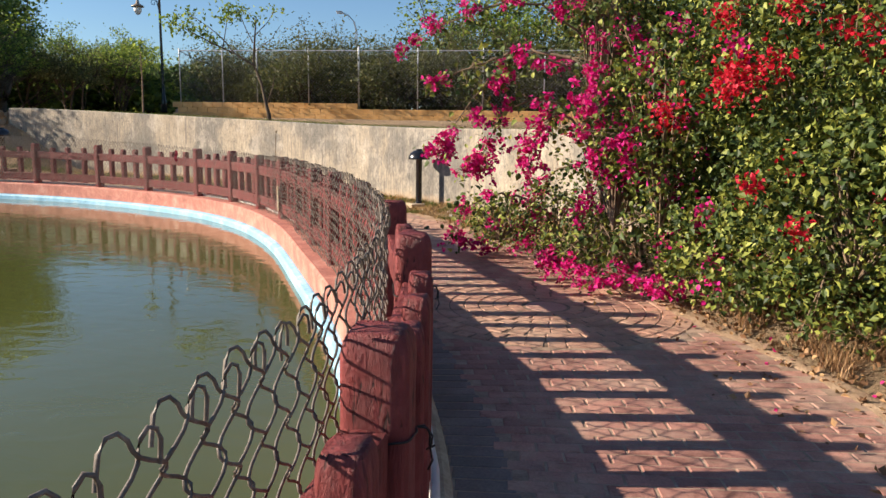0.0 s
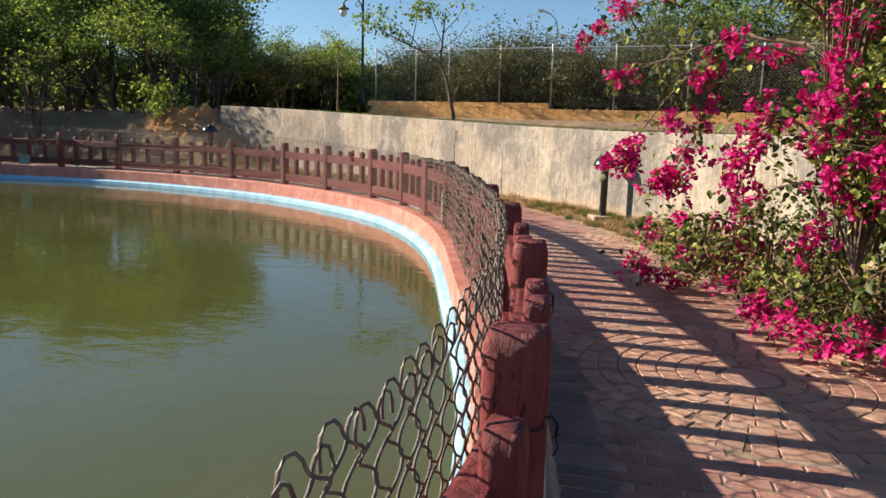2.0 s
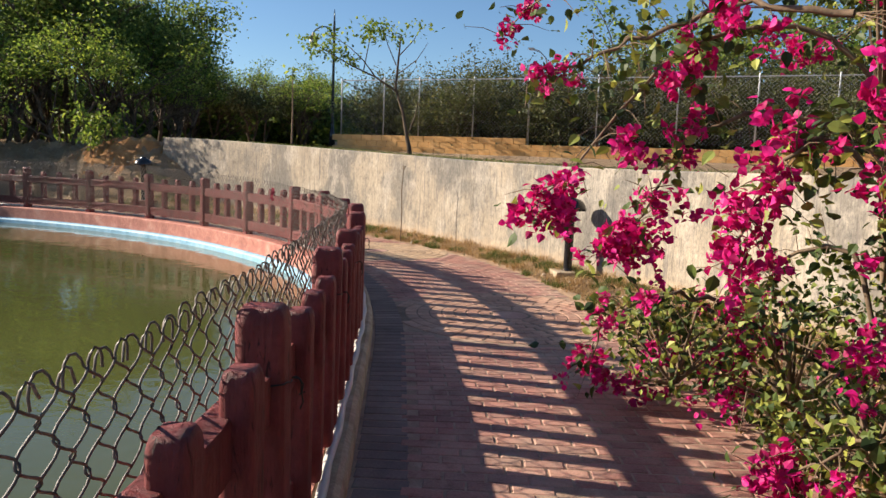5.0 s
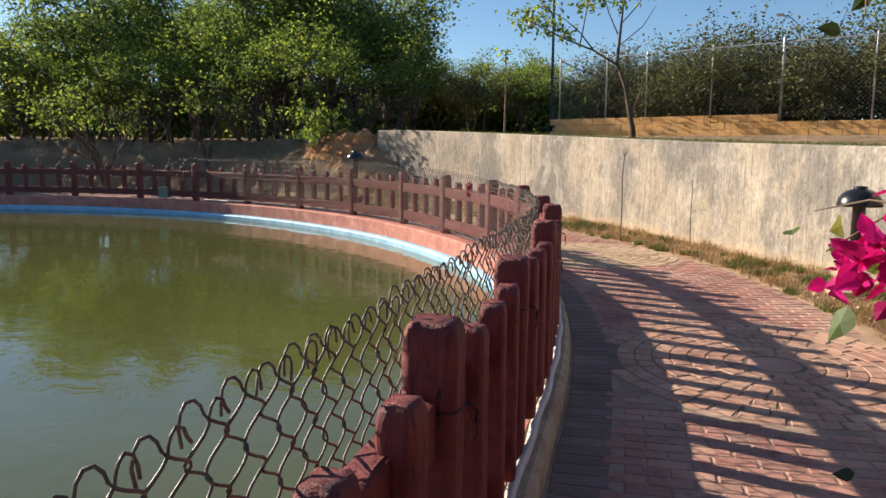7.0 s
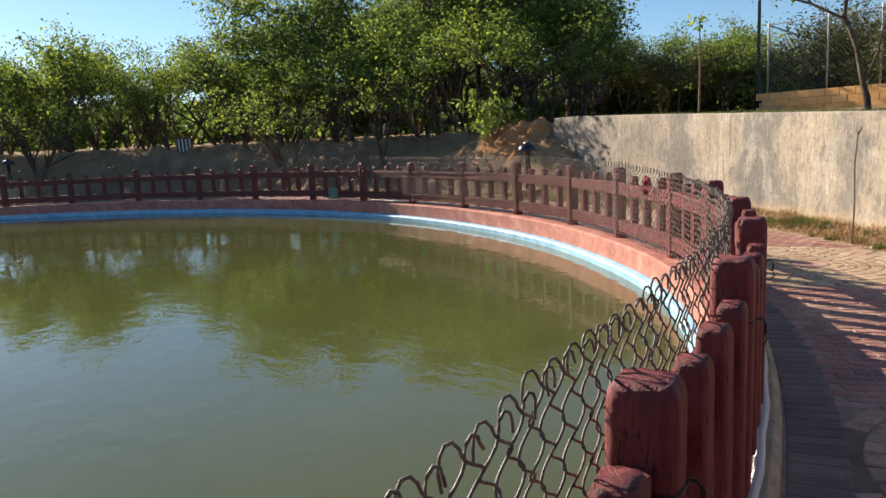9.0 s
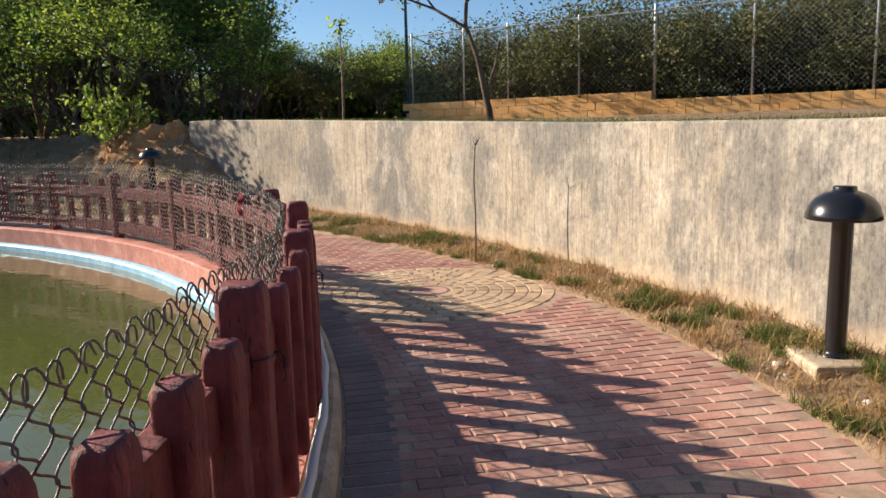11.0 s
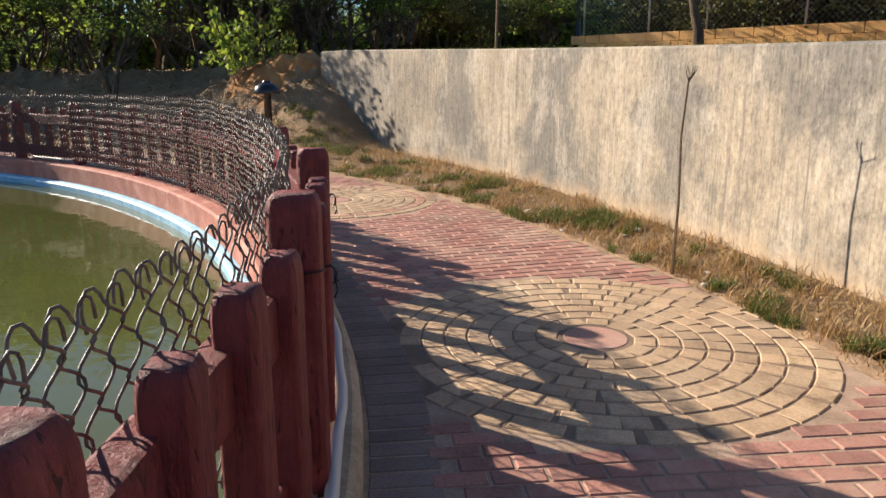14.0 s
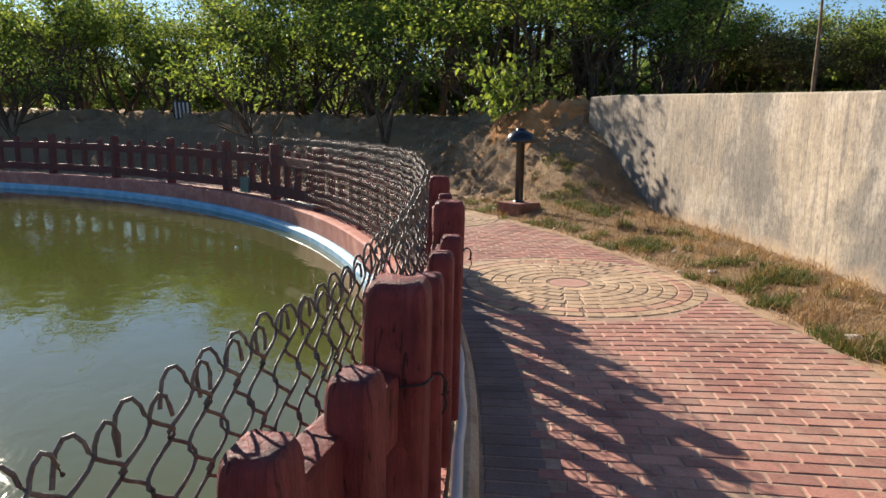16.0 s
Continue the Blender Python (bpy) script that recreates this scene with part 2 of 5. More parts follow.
TWIG = grainy("twig_bark", (0.12, 0.08, 0.05), (0.2, 0.14, 0.09), (0.3, 0.22, 0.14), 8.0, 0.9, 60, 0.5)
LEAF_DARK = leafy("leaf_dark", (0.046, 0.085, 0.026), (0.135, 0.21, 0.055), (0.29, 0.37, 0.09), 0.55)
LEAF_MID = leafy("leaf_mid", (0.05, 0.095, 0.02), (0.145, 0.225, 0.04), (0.32, 0.4, 0.068), 0.52)
LEAF_OLIVE = leafy("leaf_olive", (0.035, 0.046, 0.016), (0.095, 0.112, 0.038), (0.2, 0.2, 0.08), 0.35)
LEAF_BUSH = leafy("leaf_bush", (0.018, 0.036, 0.01), (0.085, 0.125, 0.024), (0.36, 0.38, 0.075), 0.22)
BRACT_PINK = leafy("bract_pink", (0.34, 0.004, 0.085), (0.6, 0.007, 0.185), (0.74, 0.018, 0.28), 0.3)
BRACT_RED = leafy("bract_red", (0.34, 0.004, 0.018), (0.54, 0.01, 0.03), (0.68, 0.03, 0.06), 0.35)
GRASS = leafy("grass_blade", (0.045, 0.075, 0.018), (0.105, 0.145, 0.032), (0.21, 0.23, 0.065), 0.35)
STRAW = leafy("straw", (0.2, 0.115, 0.045), (0.4, 0.25, 0.105), (0.58, 0.4, 0.185), 0.2)
LITTER = leafy("leaf_litter", (0.12, 0.06, 0.03), (0.25, 0.13, 0.06), (0.42, 0.26, 0.12), 0.1)


# ---- building helpers ----
def part(name, bm, mat, parent=None, label="", smooth=False):
    me = bpy.data.meshes.new(name)
    bm.to_mesh(me)
    bm.free()
    me.materials.append(mat)
    if smooth:
        me.shade_smooth()
    ob = new(name, me)
    if parent:
        ob.parent = parent
    return tagged(ob, label)


def bulk(name, verts, faces, mat, parent=None, smooth=False):
    """One mesh from numpy arrays of corners and four-sided (or three-sided) faces."""
    verts, faces = np.asarray(verts, dtype=np.float32), np.asarray(faces, dtype=np.int32)
    me = bpy.data.meshes.new(name)
    k = faces.shape[1]
    me.vertices.add(len(verts))
    me.vertices.foreach_set("co", verts.ravel())
    me.loops.add(faces.size)
    me.loops.foreach_set("vertex_index", faces.ravel())
    me.polygons.add(len(faces))
    me.polygons.foreach_set("loop_start", np.arange(0, faces.size, k, dtype=np.int32))
    me.polygons.foreach_set("use_smooth", np.full(len(faces), smooth, dtype=bool))
    me.update(calc_edges=True)
    me.materials.append(mat)
    ob = new(name, me)
    if parent:
        ob.parent = parent
    return ob


def box(bm, size, m=Matrix(), bevel=0.0):
    made = bmesh.ops.create_cube(bm, size=1, matrix=m @ Matrix.Diagonal((*size, 1)))
    if bevel:
        edges = {e for v in made["verts"] for e in v.link_edges}
        bmesh.ops.bevel(bm, geom=list(edges), offset=bevel, segments=2, affect="EDGES", profile=0.6)
    return made


def lathe(bm, profile, steps=20, m=Matrix()):
    rings = []
    for r, z in profile:
        rings.append([bm.verts.new(m @ Vector((r * math.cos(a), r * math.sin(a), z))) for a in (i * math.tau / steps for i in range(steps))])
    for a, b in zip(rings, rings[1:]):
        for i in range(steps):
            j = (i + 1) % steps
            bm.faces.new((a[i], a[j], b[j], b[i]))
    bm.faces.new(rings[0][::-1])
    bm.faces.new(rings[-1])


def tube_arrays(paths, radii, sides=5):
    """Corners and faces of round tubes along paths; radii: one list for each path."""
    V, F, base = [], [], 0
    ang = np.arange(sides) * 2 * np.pi / sides
    for path, rad in zip(paths, radii):
        P = np.asarray(path, dtype=float)
        T = np.gradient(P, axis=0)
        T /= np.linalg.norm(T, axis=1, keepdims=True) + 1e-9
        ref = np.where(np.abs(T[:, 2:3]) > 0.9, np.array([[1.0, 0, 0]]), np.array([[0, 0, 1.0]]))
        A = np.cross(T, ref)
        A /= np.linalg.norm(A, axis=1, keepdims=True) + 1e-9
        B = np.cross(T, A)
        R = np.asarray(rad, dtype=float).reshape(-1, 1, 1) * np.ones((len(P), 1, 1))
        ring = P[:, None] + R * (np.cos(ang)[None, :, None] * A[:, None] + np.sin(ang)[None, :, None] * B[:, None])
        V.append(ring.reshape(-1, 3))
        i = np.arange(len(P) - 1)[:, None] * sides
        j = np.arange(sides)[None]
        k = (j + 1) % sides
        F.append((np.stack([i + j, i + k, i + sides + k, i + sides + j], -1) + base).reshape(-1, 4))
        base += len(P) * sides
    return np.concatenate(V), np.concatenate(F)


LEAF_SHAPE = np.array([(0, 0, 0), (-0.32, 0.45, 0.12), (0, 1.0, -0.04), (0.32, 0.45, 0.12)], dtype=float)
LEAF_TRI = np.array([(0, 2, 1), (0, 3, 2)])
OVATE = np.array([(0, 0, 0), (-0.27, 0.2, 0.06), (-0.33, 0.45, 0.09), (-0.2, 0.75, 0.04), (0, 1.05, -0.1), (0.2, 0.75, 0.04), (0.33, 0.45, 0.09), (0.27, 0.2, 0.06), (0, 0.5, 0.0)], dtype=float)
OVATE_TRI = np.array([(8, (k + 1) % 8, k) for k in range(8)])


def leaves(name, at, size, mat, parent, rng, droop=0.3, narrow=1.0, shape=None, flat=1.0):
    """Small folded leaves at the places given, each turned at random."""
    at = np.asarray(at, dtype=float)
    n = len(at)
    d = rng.normal(size=(n, 3))
    d[:, 2] = d[:, 2] * flat - droop
    d /= np.linalg.norm(d, axis=1, keepdims=True)
    up = rng.normal(size=(n, 3))
    up[:, 2] += 1.0
    side = np.cross(d, up)
    side /= np.linalg.norm(side, axis=1, keepdims=True) + 1e-9
    nor = np.cross(side, d)
    s = size * rng.uniform(0.6, 1.3, size=(n, 1, 1))
    L, tri = (LEAF_SHAPE, LEAF_TRI) if shape is None else shape
    V = at[:, None] + s * (L[None, :, 0:1] * narrow * side[:, None] + L[None, :, 1:2] * d[:, None] + L[None, :, 2:3] * nor[:, None])
    F = (tri[None] + (np.arange(n) * len(L))[:, None, None]).reshape(-1, 3)
    return bulk(name, V.reshape(-1, 3), F, mat, parent)


def thing(name, label, category, group="", kind="", at=(0, 0, 0)):
    ob = new(name)
    ob.location = at
    return tagged(ob, label, category, group, kind)


# ---- the plan ----
CX, CY = -13.0, 1.8
WX, WY, WR = -19.98, -8.51, 29.18
COPE, WATER_Z, FENCE_TOP = 0.13, -0.22, 1.01
PATH_OUT = 15.9


RING = ((-130, 13.5), (-60, 13.9), (-25, 14.1), (-10, 14.13), (-0.6, 14.05), (5, 13.9), (10.2, 13.7), (16.7, 13.47), (22, 13.31), (27.6, 13.26), (33, 13.34), (38, 13.44), (43.6, 13.56), (49.3, 13.64), (54.6, 13.63), (61.8, 13.5), (70, 13.4), (80, 13.22), (93, 13.05), (105, 12.9), (120, 12.8), (150, 12.8), (200, 13.0), (230, 13.5), (360, 13.5))
_deg = np.arange(-130.0, 360.5, 0.5)
_bulge = np.interp(_deg, [d for d, r in RING], [r for d, r in RING]) - 13.4
_bulge = np.convolve(np.pad(_bulge, 10, mode="edge"), np.hanning(23)[1:-1] / np.hanning(23).sum(), mode="valid")


def ring_r(deg, r):
    """The ring's radius at an angle: nearly a circle, opening out where the walk begins."""
    return r + float(np.interp(deg, _deg, _bulge))


def on_ring(deg, r, z=0.0):
    q, a = ring_r(deg, r), radians(deg)
    return Vector((CX + q * math.cos(a), CY + q * math.sin(a), z))


def wall_r(deg):
    """How far the retaining wall's face lies from the pond's middle."""
    a = radians(deg)
    dx, dy = math.cos(a), math.sin(a)
    px, py = CX - WX, CY - WY
    b = px * dx + py * dy
    return -b + math.sqrt(b * b - (px * px + py * py - WR * WR))


WALL_FROM, WALL_TO = -12.0, 96.3


def wall_top(deg):
    return float(np.interp(deg, (45, 55, 65, 75, 85, 93), (1.45, 1.505, 1.6, 1.7, 1.81, 1.89)))


def smooth(a, b, x):
    u = min(max((x - a) / (b - a), 0), 1)
    return u * u * (3 - 2 * u)


def plateau(x, y, deg):
    return wall_top(deg) - 0.03 + (1.78 - wall_top(deg)) * smooth(19, 25, y) + 0.3 * smooth(28, 34, y)


def bank(r, deg):
    side = smooth(250, 200, deg) if deg > 180 else 1.0
    return side * (1.4 * smooth(16.4, 20.8, r) + 0.35 * smooth(21, 32, r))


def clod(x, y):
    return 0.4 * abs(noise.noise((x * 1.7, y * 1.7, 2))) + 0.3 * noise.noise((x * 4.3, y * 4.3, 7)) + 0.2 * noise.noise((x * 9, y * 9, 4))


def talus(r, deg, w):
    """Loose soil that has slid down against the wall's end."""
    return 1.4 * smooth(85.5, 97.5, deg) ** 1.3 * smooth(w - 2.1, w + 0.1, r)


def ground_z(x, y):
    dx, dy = x - CX, y - CY
    r, deg = math.hypot(dx, dy), math.degrees(math.atan2(dy, dx)) % 360
    if deg > 300:
        deg -= 360
    out = ring_r(deg, PATH_OUT)
    if r <= out:
        return -0.06
    rough = 0.05 * noise.noise((x * 0.9, y * 0.9, 0)) + 0.03 * noise.noise((x * 2.6, y * 2.6, 5))
    if WALL_FROM < deg < WALL_TO:
        w = wall_r(deg)
        if r < w + 0.1:
            slump = talus(r, deg, w)
            if slump > 0:
                rough = rough + 0.5 * slump * clod(x, y)
            return slump - 0.02 + 0.1 * smooth(out, out + 0.7, r) + 0.5 * rough * smooth(out, out + 0.4, r)
        return plateau(x, y, deg) + 0.4 * rough * smooth(w, w + 1.5, r)
    if deg >= WALL_TO:
        clods = 0.16 * abs(noise.noise((x * 1.7, y * 1.7, 2))) + 0.08 * noise.noise((x * 4.3, y * 4.3, 7)) + 0.05 * noise.noise((x * 9, y * 9, 4))
        rough = rough + 0.8 * clods
        w = wall_r(WALL_TO)
        front = smooth(WALL_TO, WALL_TO + 6.5, deg + 6.5 * smooth(w - 0.2, w + 0.1, r))
        slump = talus(r, deg, w)
        low = bank(r, deg) + 3.2 * rough * smooth(16.0, 17.4, r) * (1 - 0.6 * smooth(21, 24, r))
        high = plateau(x, y, WALL_TO)
        k = smooth(115, 98, deg) ** 0.8 * smooth(w - 1.9, w + 0.25, r)
        full = low * (1 - k) + high * k + 1.2 * clods * k * smooth(16, 17, r) - 0.12 * k
        return -0.03 + front * full + (1 - front) * (slump + 0.25 * slump * clod(x, y))
    return -0.03 + 0.1 * smooth(out, out + 2, r) + rough * smooth(out, out + 1, r)


def build_ground():
    degs = list(np.arange(-60, 84, 1.25)) + list(np.arange(84, 96, 0.35)) + [WALL_TO - 0.05, WALL_TO + 0.05] + list(np.arange(96.6, 150, 0.35)) + list(np.arange(150, 300, 1.25))
    degs = sorted(degs)
    V, F = [], []
    for d in degs:
        out = ring_r(d, PATH_OUT)
        w = wall_r(d) if WALL_FROM < d < WALL_TO else 18.2
        rs = list(np.linspace(13.5 + ring_r(d, 0), out, 3)) + list(np.linspace(out + 0.08, w + 0.05, 14)) + list(np.linspace(w + 0.17, w + 3, 20)) + list(np.linspace(w + 3.3, 34, 24)) + [40, 50, 70, 100, 160, 300, 700]
        for r in rs:
            x, y = CX + r * math.cos(radians(d)), CY + r * math.sin(radians(d))
            z = ground_z(x, y) if r > 13.55 + ring_r(d, 0) else -0.3
            V.append((x, y, z))
    k, m = len(rs), len(degs)
    for i in range(m):
        j = (i + 1) % m
        for a in range(k - 1):
            F.append((i * k + a, i * k + a + 1, j * k + a + 1, j * k + a))
    ob = bulk("ground", V, F, EARTH, None, True)
    tagged(ob, "dry brown earth with straw and bare soil banks", "ground", kind="structure")


build_ground()


def sweep(name, profile, degs, mat, closed=False, label="", category="", lift=None):
    """A ring-shaped body: profile corners (r, z) swept through the angles."""
    V, F = [], []
    for d in degs:
        for r, z in profile:
            p = on_ring(d, r, z)
            V.append(p)
    k, m = len(profile), len(degs)
    for i in range(m if closed else m - 1):
        j = (i + 1) % m
        for a in range(k):
            b = (a + 1) % k
            F.append((i * k + a, i * k + b, j * k + b, j * k + a))
    ob = bulk(name, V, F, mat)
    if label:
        tagged(ob, label, category, kind="structure")
    return ob


ROUND = list(np.arange(-120, 240, 1.0))
sweep("pond_coping", [(13.19, -0.11), (13.18, 0.11), (13.2, 0.13), (13.44, 0.13), (13.44, -0.11)], ROUND, PINK, True, "salmon pink painted concrete rim around the pond", "pond rim")
sweep("pond_wall_blue", [(13.11, -0.8), (13.1, -0.15), (13.12, -0.125), (13.175, -0.112), (13.3, -0.114), (13.3, -0.8)], ROUND, BLUE, True, "light blue painted pond wall at the waterline", "pond wall")
sweep("pond_kerb", [(13.442, -0.1), (13.442, 0.12), (13.52, 0.12), (13.545, 0.1), (13.555, 0.07), (13.56, -0.1)], ROUND, CREAM, True, "cream concrete kerb along the foot of the fence", "kerb")


def build_water():
    V, F = [], []
    rs = [0, 4, 8, 11, 13.112]
    for d in ROUND:
        for r in rs:
            q = on_ring(d, 13.112) - Vector((CX, CY, 0))
            V.append((CX + q.x * r / 13.112, CY + q.y * r / 13.112, WATER_Z))
    m, k = len(ROUND), len(rs)
    for i in range(m):
        j = (i + 1) % m
        for a in range(k - 1):
            F.append((i * k + a, i * k + a + 1, j * k + a + 1, j * k + a))
    ob = bulk("water", V, F, WATER)
    tagged(ob, "still murky green pond water with faint ripples", "water", kind="structure")


build_water()


def build_wall():
    V, F = [], []
    degs = np.arange(WALL_FROM, WALL_TO + 0.01, 0.5)
    for d in degs:
        a, w, top = radians(d), wall_r(d), wall_top(d)
        for r, z in ((w, -0.3), (w, top - 0.02), (w + 0.02, top), (w + 0.2, top), (w + 0.22, top - 0.02), (w + 0.22, -0.3)):
            V.append((CX + r * math.cos(a), CY + r * math.sin(a), z))
    for i in range(len(degs) - 1):
        for a in range(6):
            b = (a + 1) % 6
            F.append((i * 6 + a, i * 6 + b, i * 6 + 6 + b, i * 6 + 6 + a))
    e = (len(degs) - 1) * 6
    F += [(e, e + 1, e + 4, e + 5), (e + 1, e + 2, e + 3, e + 4), (0, 5, 4, 1), (1, 4, 3, 2)]
    ob = bulk("wall_north", V, F, WALL)
    tagged(ob, "weathered beige concrete retaining wall with dark streaks", "retaining wall", kind="structure")


build_wall()

# ---- fence round the pond ----
POSTS = [-23.5, -17.5, -11.9, -6.2, -0.7, 4.8, 10.1, 16.1, 22.0, 27.3, 32.7, 37.75, 43.65, 49.2, 54.8, 61.8, 68.4, 76.2, 84.3, 92.4, 100.0, 108.0, 117.0, 125.5, 134.5, 143.6, 152.0, 160.0, 168.0, 176.0, 184.0, 192.0, 200.0, 208.0, 216.0, 224.0]
FENCE_R = 13.4


def worn_post(name, width, depth, height, seed, parent):
    """A cast post with soft arrises, a domed top and wavering wood grooves."""
    bm = bmesh.new()
    steps, levels = 24, 9
    rings = []
    for i in range(levels + 4):
        if i <= levels:
            z, s = height * 0.93 * i / levels, 1.0
        else:
            u = (i - levels) / 4
            z, s = height * (0.93 + 0.07 * math.sin(u * math.pi / 2)), math.cos(u * 1.15) ** 0.6
        ring = []
        for k in range(steps):
            a = k * math.tau / steps + math.tau / 48
            c, sn = math.cos(a), math.sin(a)
            e = (abs(c) ** 7 + abs(sn) ** 7) ** (-1 / 7)
            groove = 1 - 0.035 * max(0, noise.noise((c * 3 + seed, sn * 3, z * 0.7))) - 0.02 * (noise.noise((c * 9, sn * 9 + seed, z * 6)))
            ring.append(bm.verts.new((c * e * width / 2 * s * groove, sn * e * depth / 2 * s * groove, z + 0.004 * noise.noise((c * 4, sn * 4, seed + z * 9)))))
        rings.append(ring)
    for a, b in zip(rings, rings[1:]):
        for k in range(steps):
            j = (k + 1) % steps
            bm.faces.new((a[k], a[j], b[j], b[k]))
    bm.faces.new(rings[-1])
    return part(name, bm, RED, parent, smooth=True)


def fence_frame(deg):
    p, q = on_ring(deg, FENCE_R), on_ring(deg + 0.2, FENCE_R)
    return p, math.atan2(q.y - p.y, q.x - p.x)


def build_fence():
    fence = thing("pond_fence", "dark red concrete fence cast like weathered wooden posts and pickets", "fence")
    posts = [worn_post("post", 0.132, 0.14, FENCE_TOP - COPE + 0.01, 3.7 * k + 1, fence) for k in range(4)]
    pickets = [worn_post("picket", 0.105, 0.085, 0.738, 11.0 + k, fence) for k in range(4)]
    loop = [((abs(math.cos(a)) ** 7 + abs(math.sin(a)) ** 7) ** (-1 / 7) * math.cos(a) * 0.07, (abs(math.cos(a)) ** 7 + abs(math.sin(a)) ** 7) ** (-1 / 7) * math.sin(a) * 0.073, 0.665 + 0.012 * math.sin(a * 2)) for a in np.linspace(0, math.tau, 49)]
    tails = [[(0.03, -0.074, 0.67), (0.034, -0.09, 0.672), (0.028, -0.102, 0.655), (0.036, -0.1, 0.63), (0.026, -0.108, 0.6), (0.034, -0.098, 0.575)], [(0.034, -0.074, 0.668), (0.03, -0.096, 0.668), (0.038, -0.106, 0.648), (0.03, -0.104, 0.628), (0.044, -0.094, 0.615), (0.05, -0.11, 0.622)]]
    V, F = tube_arrays([loop] + tails, [[0.0026] * 49, [0.0024] * 6, [0.0024] * 6], 5)
    tie = bulk("tie_wire", V, F, BLACKWIRE, posts[0], True)
    used = {"post": set(), "picket": set()}

    def stand(forms, k, m):
        form = forms[k % 4]
        kind = form.name.split(".")[0]
        ob = form if k % 4 not in used[kind] else new(kind, form.data)
        used[kind].add(k % 4)
        ob.parent, ob.matrix_basis = fence, m
        return ob

    for i, d in enumerate(POSTS):
        p, a = fence_frame(d)
        m = Matrix.Translation((p.x, p.y, COPE - 0.01)) @ Matrix.Rotation(a + radians(random.uniform(-3, 3)), 4, "Z") @ Matrix.Rotation(radians(random.uniform(-0.8, 0.8)), 4, "X")
        if d in (27.3, 43.65):
            m = m @ Matrix.Diagonal((1, 1, 0.97, 1))
        ob = stand(posts, i, m)
        if i:
            new("tie_wire", tie.data).parent = ob
    for i, (d, e) in enumerate(zip(POSTS, POSTS[1:])):
        p, q = on_ring(d, FENCE_R), on_ring(e, FENCE_R)
        mid, a, length = (p + q) / 2, math.atan2(q.y - p.y, q.x - p.x), (q - p).length
        m = Matrix.Translation((mid.x, mid.y, COPE)) @ Matrix.Rotation(a, 4, "Z")
        for z, h in ((0.62, 0.15), (0.155, 0.15)):
            bm = bmesh.new()
            box(bm, (length - 0.13, 0.075, h), Matrix.Translation((0, 0, z)), 0.014)
            bmesh.ops.subdivide_edges(bm, edges=[x for x in bm.edges if abs((x.verts[0].co - x.verts[1].co).x) > 0.3], cuts=9)
            for v in bm.verts:
                v.co.z += 0.008 * noise.noise((v.co.x * 5 + i, v.co.y * 30, z * 9))
                v.co.y += 0.005 * noise.noise((v.co.x * 7 + i, v.co.z * 30, z))
            part("rail", bm, RED, fence).matrix_basis = m
        for k in range(3):
            stand(pickets, i + k, m @ Matrix.Translation(((k - 1) * length / 4, random.uniform(-0.006, 0.006) - 0.04, 0.06 + random.uniform(-0.012, 0.012))) @ Matrix.Rotation(radians(random.uniform(-1, 1)), 4, "Y") @ Matrix.Rotation(radians(random.uniform(-4, 4)), 4, "Z"))


build_fence()


NET_TOP = ((-20, 1.055), (0, 1.055), (20, 1.04), (30, 1.018), (37, 0.995), (42, 0.968), (48, 0.978), (54, 0.995), (60, 1.05), (72, 1.15), (222, 1.15))


def build_netting():
    """Chain-link netting on the pond side of the posts: flattened wire coils hooked into one another, their cut ends bent over in pairs."""
    net = thing("chain_link_netting", "rusty galvanised chain-link netting wired to the pond fence", "wire netting")
    half, R = 0.048, 13.295
    fine, mid, far = ([], []), ([], []), ([], [])
    d, flip = -20.0, 0
    while d < 222:
        pitch = 0.049 if d < 37 else 0.0435
        step = math.degrees(pitch / ring_r(d, R))
        top = float(np.interp(d, [p for p, q in NET_TOP], [q for p, q in NET_TOP])) + 0.007 * math.sin(d * 1.7) + 0.005 * math.sin(d * 5.1)
        kind, per = (fine, 5) if d < 64 else (mid, 3) if d < 104 else (far, 1)
        wire = float(np.interp(d, (52, 70, 100), (0.003, 0.005, 0.0058)))
        count = int((top - COPE - 0.02) / half)
        way = 1 if flip else -1
        reach = step / 2 + math.degrees((0.0055 if per > 1 else 0.0) / R)
        mid_d = d + step / 2
        slack = 0.004 * math.sin(d * 3.3)
        pts = []
        for k in range(count * per + 1):
            a = math.pi * k / per
            pts.append(on_ring(mid_d + way * reach * math.cos(a), R + slack + 0.0065 * math.sin(a), top - half * a / math.pi))
        if per == 5:
            j = math.sin(d * 77.0)
            tip = mid_d + way * reach
            if flip:
                turn = ((0.58 + 0.14 * j, -0.014 + 0.01 * j, -0.012), (0.5, 0.006, -0.013), (0.38, 0.02, -0.012), (0.2, 0.025, -0.008), (0.06, 0.014, -0.003))
            else:
                turn = ((-0.78 - 0.12 * j, -0.034 + 0.009 * j, 0.014), (-0.78, -0.012, 0.016), (-0.68, 0.009, 0.016), (-0.48, 0.022, 0.013), (-0.24, 0.023, 0.008), (-0.06, 0.012, 0.003))
            pts = [on_ring(tip + u * step, R + slack - w, top + v) for u, v, w in turn] + pts
        kind[0].append(pts)
        kind[1].append([wire] * len(pts))
        d += step
        flip = 1 - flip
    for (paths, radii), sides in ((fine, 6), (mid, 4), (far, 3)):
        V, F = tube_arrays(paths, radii, sides)
        tagged(bulk("wire_mesh", V, F, WIRE, net, sides > 3), kind="stuff")


build_netting()


